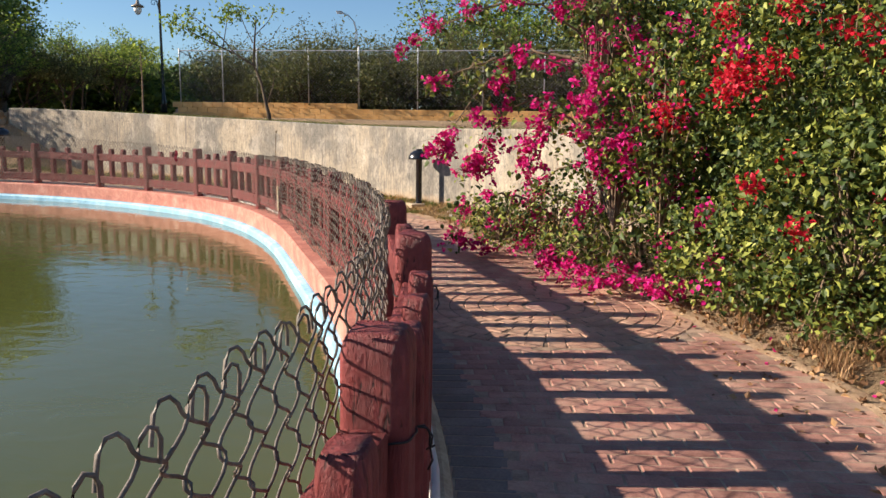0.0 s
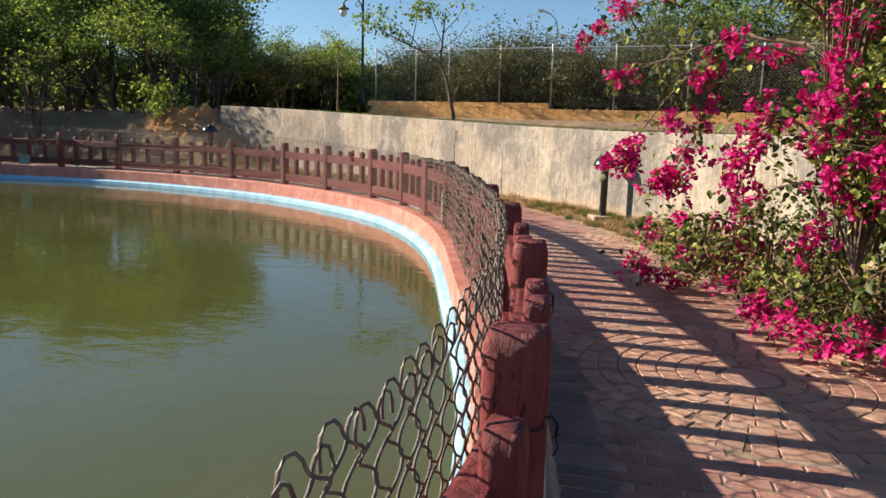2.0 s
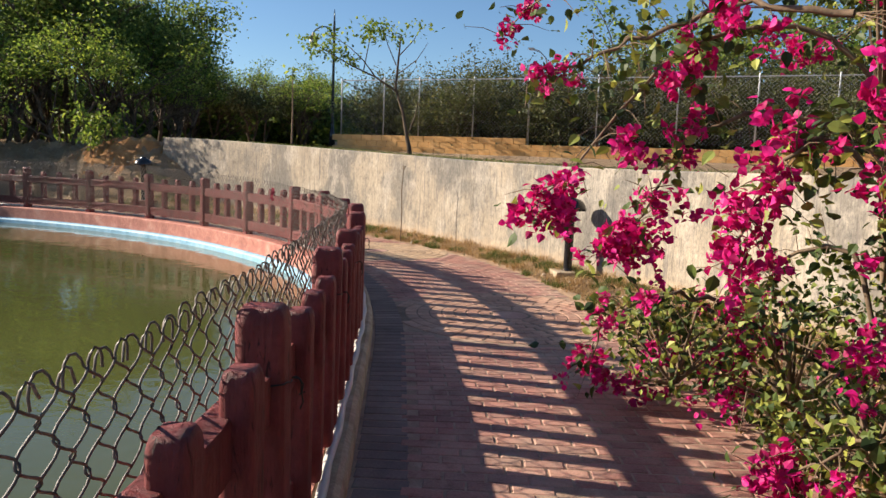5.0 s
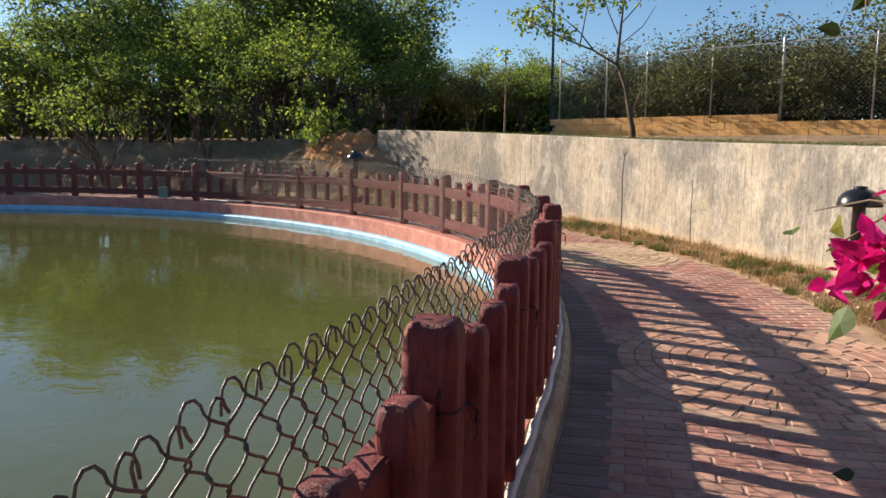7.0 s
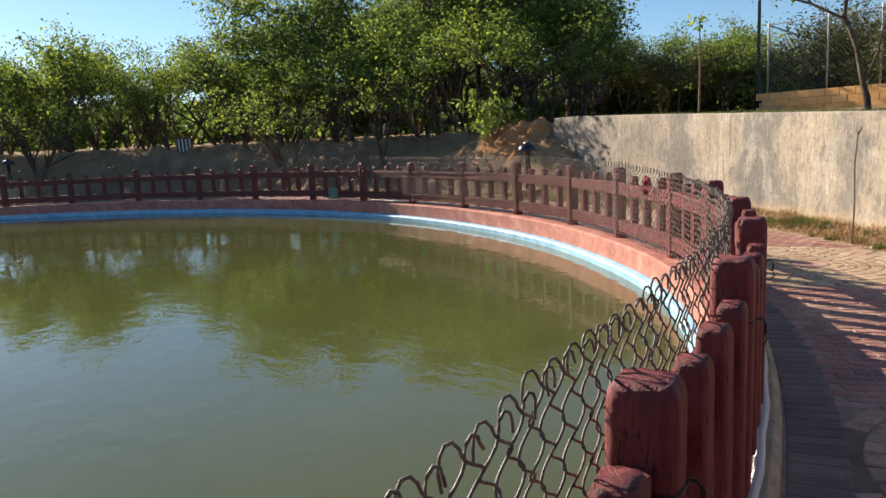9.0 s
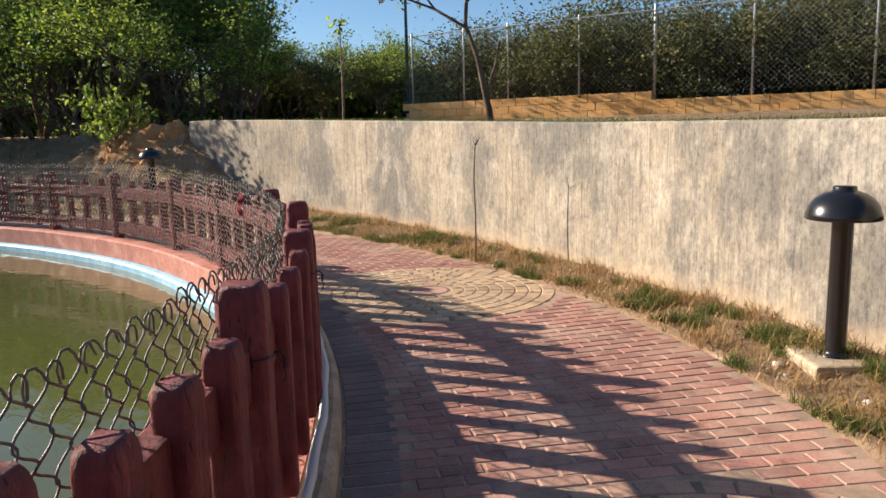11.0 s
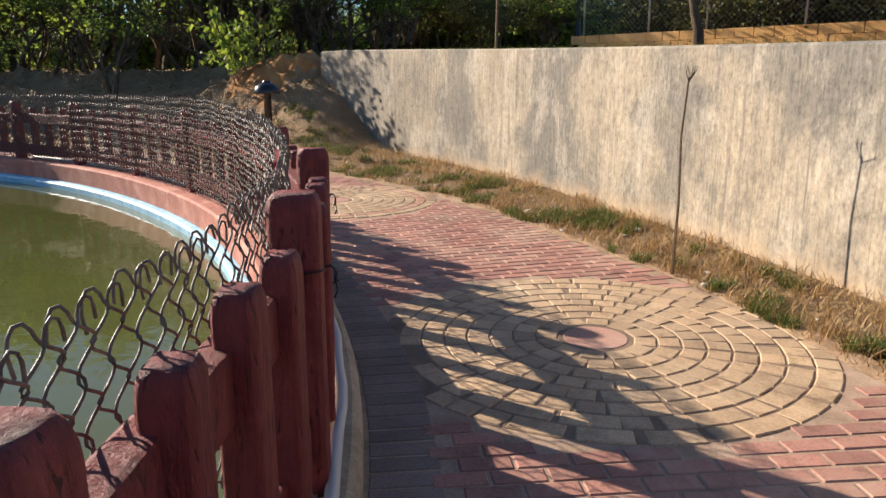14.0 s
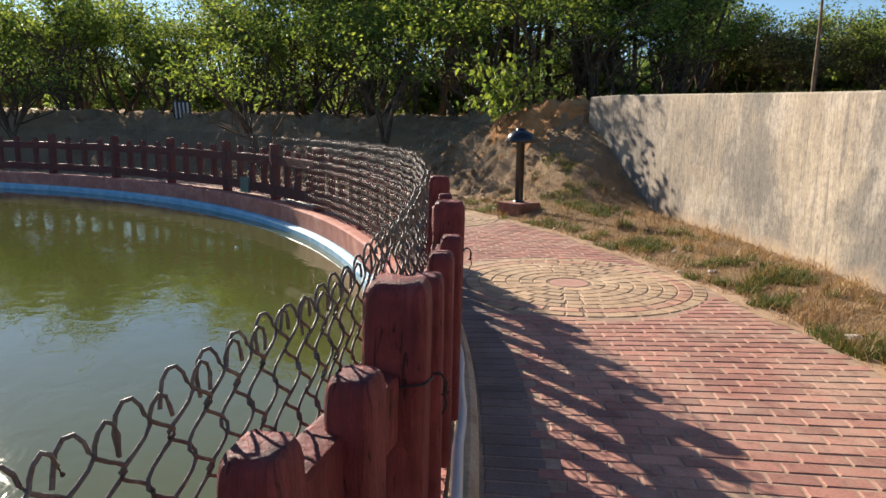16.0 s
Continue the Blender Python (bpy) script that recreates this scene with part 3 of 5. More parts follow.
# ---- lamps, walls and rails above ----
def bollard_light(at, turn, size=1.0, sunk=0.0):
    t = thing("bollard_light", "black metal bollard light with a domed cap on a concrete plinth", "bollard light", "bollard lights beside the path", at=at)
    t.rotation_euler.z = turn
    t.scale = (size, size, size)
    bm = bmesh.new()
    box(bm, (0.42, 0.42, 0.3), Matrix.Translation((0, 0, -0.08)), 0.02)
    for v in bm.verts:
        v.co += Vector((noise.noise(v.co * 5), noise.noise(v.co * 5 + Vector((3, 0, 0))), 0)) * 0.02
    part("plinth", bm, CREAM if not sunk else PLINTH, t, "worn concrete plinth")
    bm = bmesh.new()
    lathe(bm, [(0.085, 0.06), (0.085, 0.078), (0.06, 0.085), (0.057, 0.10), (0.057, 0.86), (0.062, 0.865), (0.062, 0.885), (0.05, 0.89)], 24)
    part("pole", bm, BLACK, t, smooth=True)
    bm = bmesh.new()
    lathe(bm, [(0.05, 0.865), (0.19, 0.865), (0.198, 0.87), (0.196, 0.895), (0.18, 0.945), (0.15, 0.985), (0.11, 1.012), (0.07, 1.026), (0.062, 1.03), (0.062, 1.048), (0.055, 1.054)], 32)
    part("cap", bm, BLACK, t, "glossy black domed cap", smooth=True)
    return t


PLINTH = grainy("brick_plinth", (0.2, 0.09, 0.06), (0.28, 0.13, 0.09), (0.36, 0.2, 0.14), 8.0, 0.9, 60, 0.5)
bollard_light((-1.02, 13.24, 0.02), 0.5)
bollard_light((-13.25, 17.85, 0.13), 0.3, 1.12, 1)
bollard_light((-28.0, 8.18, 0.41), 0.3, 1.0)


def block_wall():
    """Ochre block wall under the boundary fence, one course higher on one side of a step."""
    t = thing("block_wall", "low ochre painted concrete block wall on the bank", "block wall")
    bm = bmesh.new()
    box(bm, (0.39, 0.2, 0.195), Matrix(), 0.008)
    form = part("block", bm, BLOCK, t)
    data = form.data
    first = True
    Y = 26.3
    for course in range(6):
        z = 1.35 + 0.2 * course + 0.1
        x = -12.7 + (0.2 if course % 2 else 0)
        while x < 12:
            top = 2.34 if x < -5.75 else 2.14
            if z + 0.09 < top + 0.02:
                ob = form if first else new("block", data)
                first = False
                ob.parent = t
                ob.location = (x, Y + random.uniform(-0.004, 0.004), z)
            x += 0.4
    bm = bmesh.new()
    box(bm, (24.6, 0.17, 0.76), Matrix.Translation((-0.5, Y, 1.7)))
    part("mortar", bm, JOINT, t)
    return t


block_wall()


def boundary_fence():
    t = thing("boundary_fence", "grey galvanised chain-link boundary fence on the block wall", "fence")
    Y, top, xs = 26.3, 4.25, [-12.6, -10.9, -9.55, -7.57, -5.67, -3.5, -1.15, 1.0, 3.0, 5.0, 7.0, 9.0, 11.0]
    bm = bmesh.new()
    lathe(bm, [(0.025, 0.0), (0.025, 2.4), (0.016, 2.42)], 10)
    form = part("fence_post", bm, STEEL, t, smooth=True)
    form.location = (xs[0], Y, 1.9)
    for i, x in enumerate(xs[1:]):
        ob = new("fence_post", form.data)
        ob.parent, ob.location = t, (x, Y, 1.9)
        if i == 3:
            ob.scale = (1.6, 1.6, 1.02)
    V, F = tube_arrays([[(xs[0], Y, top - 0.02), ((xs[0] + xs[-1]) / 2, Y, top - 0.03), (xs[-1], Y, top - 0.02)]], [[0.016] * 3], 8)
    bulk("top_rail", V, F, STEEL, t, True)
    V, F = tube_arrays([[(xs[0], Y - 0.01, 2.3), (xs[0] - 1.6, Y + 5, 2.4), (xs[0] - 2.2, Y + 9, 2.5)], [(xs[0], Y, top - 0.02), (xs[0] - 1.6, Y + 5, top), (xs[0] - 2.2, Y + 9, top)]], [[0.02] * 3] * 2, 6)
    bulk("return_rail", V, F, STEEL, t)
    paths = []
    p, h = 0.06, 0.06
    n = int((top - 2.2) / h)
    x, flip = xs[0], 0
    while x < xs[-1]:
        paths.append([(x + (p if (k + flip) % 2 else 0), Y - 0.04, top - k * h) for k in range(n)])
        x, flip = x + p, 1 - flip
    V, F = tube_arrays(paths, [[0.0032] * n] * len(paths), 3)
    tagged(bulk("wire_mesh", V, F, STEEL, t), kind="stuff")


boundary_fence()


HOOD = material("dull_brass", (0.3, 0.24, 0.18), 0.45, 0.5)[0]


def lamp_post(at, turn):
    t = thing("street_lamp", "black cast lamp post with a scrolled arm and hanging lantern", "street lamp", at=at)
    t.rotation_euler.z = turn
    bm = bmesh.new()
    lathe(bm, [(0.13, 0), (0.13, 0.5), (0.09, 0.6), (0.065, 1.2), (0.05, 4.9), (0.06, 4.95), (0.03, 5.5), (0.01, 5.75)], 14)
    part("pole", bm, BLACK, t, smooth=True)
    arm = [(0, 0, 4.3), (-0.1, 0, 4.75), (-0.3, 0, 5.02), (-0.6, 0, 5.05), (-0.85, 0, 4.92), (-0.95, 0, 4.8)]
    curl = [(-0.25 + 0.16 * math.cos(a) * (1 - a / 9), 0, 4.72 + 0.16 * math.sin(a) * (1 - a / 9)) for a in np.linspace(0, 7, 18)]
    V, F = tube_arrays([arm, curl], [[0.03] * len(arm), [0.015] * len(curl)], 8)
    bulk("arm", V, F, BLACK, t, True)
    bm = bmesh.new()
    lathe(bm, [(0.02, 4.82), (0.06, 4.78), (0.08, 4.68), (0.27, 4.57), (0.28, 4.54), (0.1, 4.535)], 18, Matrix.Translation((-0.95, 0, 0)))
    part("lantern_hood", bm, HOOD, t, smooth=True)
    bm = bmesh.new()
    lathe(bm, [(0.12, 4.54), (0.17, 4.46), (0.15, 4.34), (0.09, 4.24), (0.03, 4.2)], 18, Matrix.Translation((-0.95, 0, 0)))
    part("lantern_globe", bm, material("frosted_glass", (0.75, 0.74, 0.7), 0.4)[0], t, "pale frosted globe", smooth=True)


lamp_post((-15.95, 31.0, 2.05), radians(10))


LAMPGREY = material("grey_lamp_paint", (0.16, 0.16, 0.165), 0.5)[0]


def road_lamp(at, turn):
    t = thing("road_lamp", "slim grey road lamp with a curved arm far away", "street lamp", "far road lamps", at=at)
    t.rotation_euler.z = turn
    path = [(0, 0, -6.5), (0, 0, 7.0), (-0.3, 0, 8.2), (-1.0, 0, 8.9), (-1.8, 0, 9.2)]
    V, F = tube_arrays([path], [[0.06, 0.05, 0.045, 0.04, 0.04]], 8)
    bulk("pole", V, F, LAMPGREY, t, True)
    bm = bmesh.new()
    box(bm, (0.8, 0.26, 0.14), Matrix.Translation((-2.1, 0, 9.25)), 0.04)
    part("lamp_head", bm, STEEL, t)


road_lamp((-24.26, 93.63, 7.09), 0.3)
road_lamp((-23.62, 91.93, 6.62), 0.3)


# ---- plants ----
def grow(rng, start, way, length, radius, level, paths, radii, tips, spread=0.7, kids=4, droop=0.0, stop=0):
    """A branch that wanders, tapers and divides; its ends are collected in tips."""
    n = 6 if level > stop else 3
    p, d = np.array(start, float), np.array(way, float)
    pts = [p.copy()]
    for i in range(n):
        d = d + rng.normal(0, 0.13, 3) + np.array([0, 0, 0.05 - droop])
        d /= np.linalg.norm(d)
        p = p + d * length / n
        pts.append(p.copy())
    paths.append(pts)
    radii.append(list(np.linspace(radius, radius * 0.55, n + 1)))
    if level <= stop:
        tips.extend(pts[1:])
        return
    for k in range(kids):
        j = rng.integers(2, n + 1) if k else n
        w = d + rng.normal(0, spread, 3)
        w[2] = abs(w[2]) * 0.7 + 0.1
        w /= np.linalg.norm(w)
        grow(rng, pts[j], w, length * rng.uniform(0.55, 0.8), radius * 0.5, level - 1, paths, radii, tips, spread, kids, droop, stop)


def tree(name, label, seed, height, stems, leaf, mat, per_tip, sigma, levels=3, kids=4, spread=0.75, trunk=0.14, droop=0.0, narrow=1.0):
    rng = np.random.default_rng(seed)
    t = thing(name, label, "tree")
    paths, radii, tips = [], [], []
    for s in range(stems):
        lean = rng.normal(0, 0.18 + 0.12 * (stems > 1), 3)
        lean[2] = 1
        grow(rng, (rng.normal(0, 0.12) * (stems > 1), rng.normal(0, 0.12) * (stems > 1), -0.2), lean / np.linalg.norm(lean), height * 0.42, trunk / math.sqrt(stems), levels, paths, radii, tips, spread, kids, droop)
    V, F = tube_arrays(paths, radii, 3 if height < 3 else 5)
    bulk("trunk", V, F, BARK, t, True)
    tips = np.array(tips)
    at = np.repeat(tips, per_tip, axis=0) + rng.normal(0, sigma, (len(tips) * per_tip, 3)) * (1.1, 1.1, 0.5)
    at = at[at[:, 2] > (0.25 if height < 3 else 0.45 * height)]
    k = height / max(at[:, 2].max(), 0.1)
    leaves("crown", at, leaf, mat, t, rng, 0.3, narrow, None, 0.5)
    for o in t.children:
        o.data.transform(Matrix.Diagonal((max(k, 0.8), max(k, 0.8), k, 1)))
    return t


def plant_row(forms, spots):
    used = set()
    for i, (x, y, k, f) in enumerate(spots):
        m = Matrix.Translation((x, y, ground_z(x, y) - 0.05)) @ Matrix.Rotation(i * 2.4, 4, "Z") @ Matrix.Scale(k, 4)
        if f in used:
            forms[f].scale = (1, 1, 1)
            o = copy_thing(forms[f], m)
            o.scale = (k, k, k)
            o.location = m.translation
            o.rotation_euler = (0, 0, i * 2.4)
            continue
        used.add(f)
    for i, (x, y, k, f) in enumerate(spots):
        if f in used:
            forms[f].location, forms[f].rotation_euler, forms[f].scale = (x, y, ground_z(x, y) - 0.05), (0, 0, i * 2.4), (k, k, k)
            used.discard(f)


FORMS = [
    tree("broad_tree", "tall dense dark green broadleaf tree on the far bank", 3, 7.2, 2, 0.15, LEAF_DARK, 20, 0.33, 3, 4, 0.8, 0.16),
    tree("young_tree", "slender light green tree with forked stems on bare soil", 5, 4.4, 2, 0.115, LEAF_MID, 9, 0.24, 3, 3, 0.6, 0.11),
    tree("thorn_tree", "wide domed olive green thorn tree", 8, 4.6, 3, 0.1, LEAF_OLIVE, 20, 0.34, 3, 4, 0.95, 0.13),
    tree("leafy_tree", "bright green leafy tree with a forked trunk", 13, 5.4, 2, 0.13, LEAF_MID, 13, 0.21, 3, 4, 0.75, 0.13),
    tree("thorn_shrub", "dry olive thorn shrub behind the boundary fence", 21, 2.6, 6, 0.062, LEAF_OLIVE, 22, 0.17, 2, 4, 0.8, 0.07),
    tree("undergrowth_shrub", "dark green undergrowth shrub among the far trees", 27, 2.4, 6, 0.28, LEAF_DARK, 6, 0.34, 2, 3, 0.9, 0.05),
]
SPOTS = [
    (-24.6, 27.1, 1.1, 0), (-26.1, 31.3, 1.0, 0), (-28.6, 27.1, 1.15, 0), (-32.6, 26.9, 1.15, 0), (-35.5, 26.2, 1.2, 0), (-28.3, 36.1, 0.85, 0),
    (-35.0, 23.2, 1.1, 0), (-20.4, 21.3, 0.9, 3), (-20.6, 24.1, 0.85, 3), (-24.7, 22.4, 0.95, 3), (-21.2, 18.4, 0.82, 1), (-22.4, 15.6, 0.85, 1),
    (-25.2, 19.4, 0.72, 3), (-21.6, 27.3, 0.7, 3), (-24.4, 36.6, 0.95, 2), (-24.2, 40.4, 0.95, 2), (-27.6, 37.9, 1.0, 2),
    (-24.8, 44.8, 0.95, 2), (-34.3, 8.2, 0.9, 1), (-30.2, 9.1, 0.85, 1), (-33.1, 10.7, 1.0, 3), (-33.4, 14.5, 0.95, 1),
    (-34.7, 17.4, 1.0, 3), (-28.6, 18.1, 0.9, 3), (-42.2, 9.0, 1.0, 1), (-41.8, 13.0, 1.1, 3), (-43.0, 17.6, 1.15, 3), (-40.0, 20.6, 1.1, 1),
    (-29.5, 9.2, 0.8, 1), (-33.7, 10.4, 0.8, 1), (-35.5, 21.2, 1.0, 3),
    (-36.0, 5.6, 0.8, 3), (-37.2, 8.6, 0.9, 3), (-38.4, 3.2, 0.95, 1), (-36.4, 12.2, 1.0, 3), (-35.2, 2.0, 0.95, 1), (-37.5, -0.6, 1.0, 3), (-33.2, 5.0, 0.85, 1), 
    (-26.1, 21.2, 0.95, 3), (-41.5, 8.1, 0.8, 3), (-39.7, 14.3, 0.9, 3),
    (-21.9, 26.4, 0.9, 0), (-24.01, 26.31, 1.15, 0), (-23.42, 29.67, 1.1, 0), (-26.6, 26.44, 1.25, 0), (-26.94, 24.47, 1.15, 0), (-32.2, 16.6, 0.85, 0), (-33.86, 19.85, 1.25, 0), (-30.08, 21.05, 1.1, 0),
    (-2.4, 32.5, 1.12, 3), (0.4, 33.5, 1.2, 3), (5.5, 31.0, 1.0, 3), (3.0, 32.0, 1.15, 3), (10.0, 30.0, 1.1, 3), (-4.0, 36.0, 0.9, 2), (-9.0, 39.0, 0.9, 2), (9.0, 36.0, 1.0, 2),
]
_rng = random.Random(4)
for _i in range(30):
    _a, _r = radians(_rng.uniform(104, 205)), _rng.uniform(37, 58)
    SPOTS.append((CX + _r * math.cos(_a), CY + _r * math.sin(_a), _rng.uniform(0.8, 1.05), _rng.choice((0, 1, 3, 3, 0))))
for _i in range(26):
    _a, _r = radians(132 + 2.9 * _i + _rng.uniform(-1, 1)), 24.5 + 3.2 * (_i % 3) + _rng.uniform(-0.8, 0.8)
    SPOTS.append((CX + _r * math.cos(_a), CY + _r * math.sin(_a), _rng.uniform(0.6, 0.95) * (0.72 if _i % 3 == 2 else 1.0), (3, 1, 0)[_i % 3]))
# Extra low row, added to cast shade on the trees beyond the wall's end.
for _i in range(7):
    SPOTS.append((-39.0 + 1.1 * _i, 29.0 + 2.4 * _i + _rng.uniform(-1, 1), _rng.uniform(0.7, 0.8), 0))
for _i in range(70):
    _a, _r = radians(_rng.uniform(100, 205)), _rng.uniform(38, 60)
    SPOTS.append((CX + _r * math.cos(_a), CY + _r * math.sin(_a), _rng.uniform(1.0, 1.6), 5))
for _i in range(46):
    SPOTS.append((-12.0 + (_i % 23) * 1.0 + _rng.uniform(-0.4, 0.4), 28.0 + 1.6 * (_i // 23) + _rng.uniform(-0.6, 0.8), _rng.uniform(1.1, 1.6), 4))
for _i in range(56):
    _a, _r = radians(94 + _i * 2.1), 62 + 4 * (_i % 3)
    SPOTS.append((CX + _r * math.cos(_a), CY + _r * math.sin(_a), _rng.uniform(2.0, 2.6), 5))
for _i in range(14):
    SPOTS.append((-30.0 + _i * 1.4, 44.0 + _rng.uniform(-2, 3), _rng.uniform(1.2, 1.6), 5))
plant_row(FORMS, SPOTS)


def sapling():
    """A thin young tree with a sparse crown on top of the retaining wall."""
    rng = np.random.default_rng(2)
    t = thing("sapling", "thin young tree with a sparse crown on the wall top", "tree", at=(-5.8, 18.1, 1.62))
    paths = [[(0, 0, -0.1), (-0.02, 0, 0.15), (-0.08, 0, 0.35)], [(-0.08, 0, 0.35), (-0.2, 0, 0.9), (-0.42, 0.05, 1.4), (-0.38, 0.05, 1.9), (-0.3, 0, 2.5)],
             [(-0.4, 0, 1.35), (-0.9, 0, 1.65), (-1.5, 0, 1.9), (-2.1, 0, 2.2), (-2.6, 0, 2.45)], [(-0.9, 0, 1.65), (-1.2, 0, 2.0), (-1.6, 0.1, 2.3), (-2.2, 0.2, 2.65)], [(-1.2, 0, 1.8), (-1.1, 0, 2.3), (-1.0, 0, 2.75)],
             [(-0.4, 0, 1.9), (-0.6, 0, 2.3), (-0.8, 0.1, 2.7)], [(-0.32, 0, 2.1), (0.0, 0, 2.4), (0.2, 0, 2.7)], [(-0.35, 0, 1.7), (0.1, 0, 2.0), (0.35, 0, 2.35)], [(-0.06, 0, 0.4), (0.1, 0, 0.8), (0.16, 0, 1.1)]]
    radii = [[0.06, 0.05, 0.045], [0.04, 0.035, 0.03, 0.025, 0.012], [0.025, 0.02, 0.016, 0.012, 0.006], [0.016, 0.013, 0.01, 0.005], [0.014, 0.01, 0.005], [0.014, 0.01, 0.005], [0.012, 0.009, 0.004], [0.012, 0.009, 0.004], [0.02, 0.016, 0.012]]
    V, F = tube_arrays(paths, radii, 7)
    bulk("trunk", V, F, BARK, t, True)
    tips = [(-2.6, 0, 2.45), (-2.2, 0.2, 2.65), (-1.0, 0, 2.75), (-0.8, 0.1, 2.7), (-0.3, 0, 2.5), (0.2, 0, 2.7), (-2.3, 0, 2.3), (-1.9, 0, 2.2), (-1.0, 0, 2.5), (-1.6, 0, 2.0)]
    at = np.concatenate([np.array(p) + rng.normal(0, (0.17, 0.2, 0.1), (80 if p[0] < -0.5 else 34, 3)) for p in tips])
    leaves("crown", at, 0.1, LEAF_MID, t, rng, 0.4)


sapling()


def pole_tree(at, height):
    t = thing("bare_sapling", "bare thin pale sapling stem with a few top leaves", "tree", "bare saplings", at=at)
    rng = np.random.default_rng(int(height * 10))
    V, F = tube_arrays([[(0, 0, -0.1), (0.02, 0, height * 0.5), (-0.02, 0.02, height)]], [[0.03, 0.022, 0.01]], 6)
    bulk("stem", V, F, TWIG, t, True)
    leaves("leaf_tuft", np.array((0, 0, height)) + rng.normal(0, 0.12, (30, 3)), 0.14, LEAF_MID, t, rng)


pole_tree((-11.3, 21.5, 1.8), 2.1)


def bush_on_heap():
    """A young leafy shrub on the brow, whose shadow falls on the end of the wall."""
    rng = np.random.default_rng(6)
    x, y = -16.85, 19.4
    t = thing("shrub", "bright green leafy shrub on the soil brow beside the wall's end", "shrub", at=(x, y, ground_z(x, y) - 0.05))
    paths, radii, tips = [], [], []
    for s in range(7):
        w = np.array([rng.normal(0, 0.28), rng.normal(0, 0.32), 1.0])
        grow(rng, (rng.normal(0, 0.06), rng.normal(0, 0.06), 0), w / np.linalg.norm(w), rng.uniform(0.9, 1.3), 0.016, 1, paths, radii, tips, 0.55, 4, 0.02)
    V, F = tube_arrays(paths, radii, 5)
    bulk("stem", V, F, TWIG, t)
    tips = np.array(tips)
    leaves("crown", np.repeat(tips, 6, axis=0) + rng.normal(0, 0.075, (len(tips) * 6, 3)), 0.155, LEAF_MID, t, rng, 0.7, 0.8, (OVATE, OVATE_TRI))


bush_on_heap()


def twig(at, height, seed):
    rng = np.random.default_rng(seed)
    t = thing("dry_twig", "thin bare dry sapling twig before the wall", "twig", "dry twigs at the wall", at=at)
    main = [(0, 0, -0.05), (0.01, 0, height * 0.35), (-0.01, 0.01, height * 0.7), (0.02, 0, height)]
    paths, radii = [main], [[0.011, 0.009, 0.008, 0.006]]
    for k in range(5):
        w = rng.normal(0, 0.05, 2)
        paths.append([(0.02, 0, height - 0.03), (0.02 + w[0] * 0.6, w[1], height + 0.03), (0.02 + w[0], w[1], height + 0.07)])
        radii.append([0.004, 0.003, 0.002])
    V, F = tube_arrays(paths, radii, 5)
    bulk("stem", V, F, TWIG, t)


twig((-4.63, 15.47, 0.07), 1.25, 1)
twig((-3.77, 15.9, 0.08), 0.78, 2)


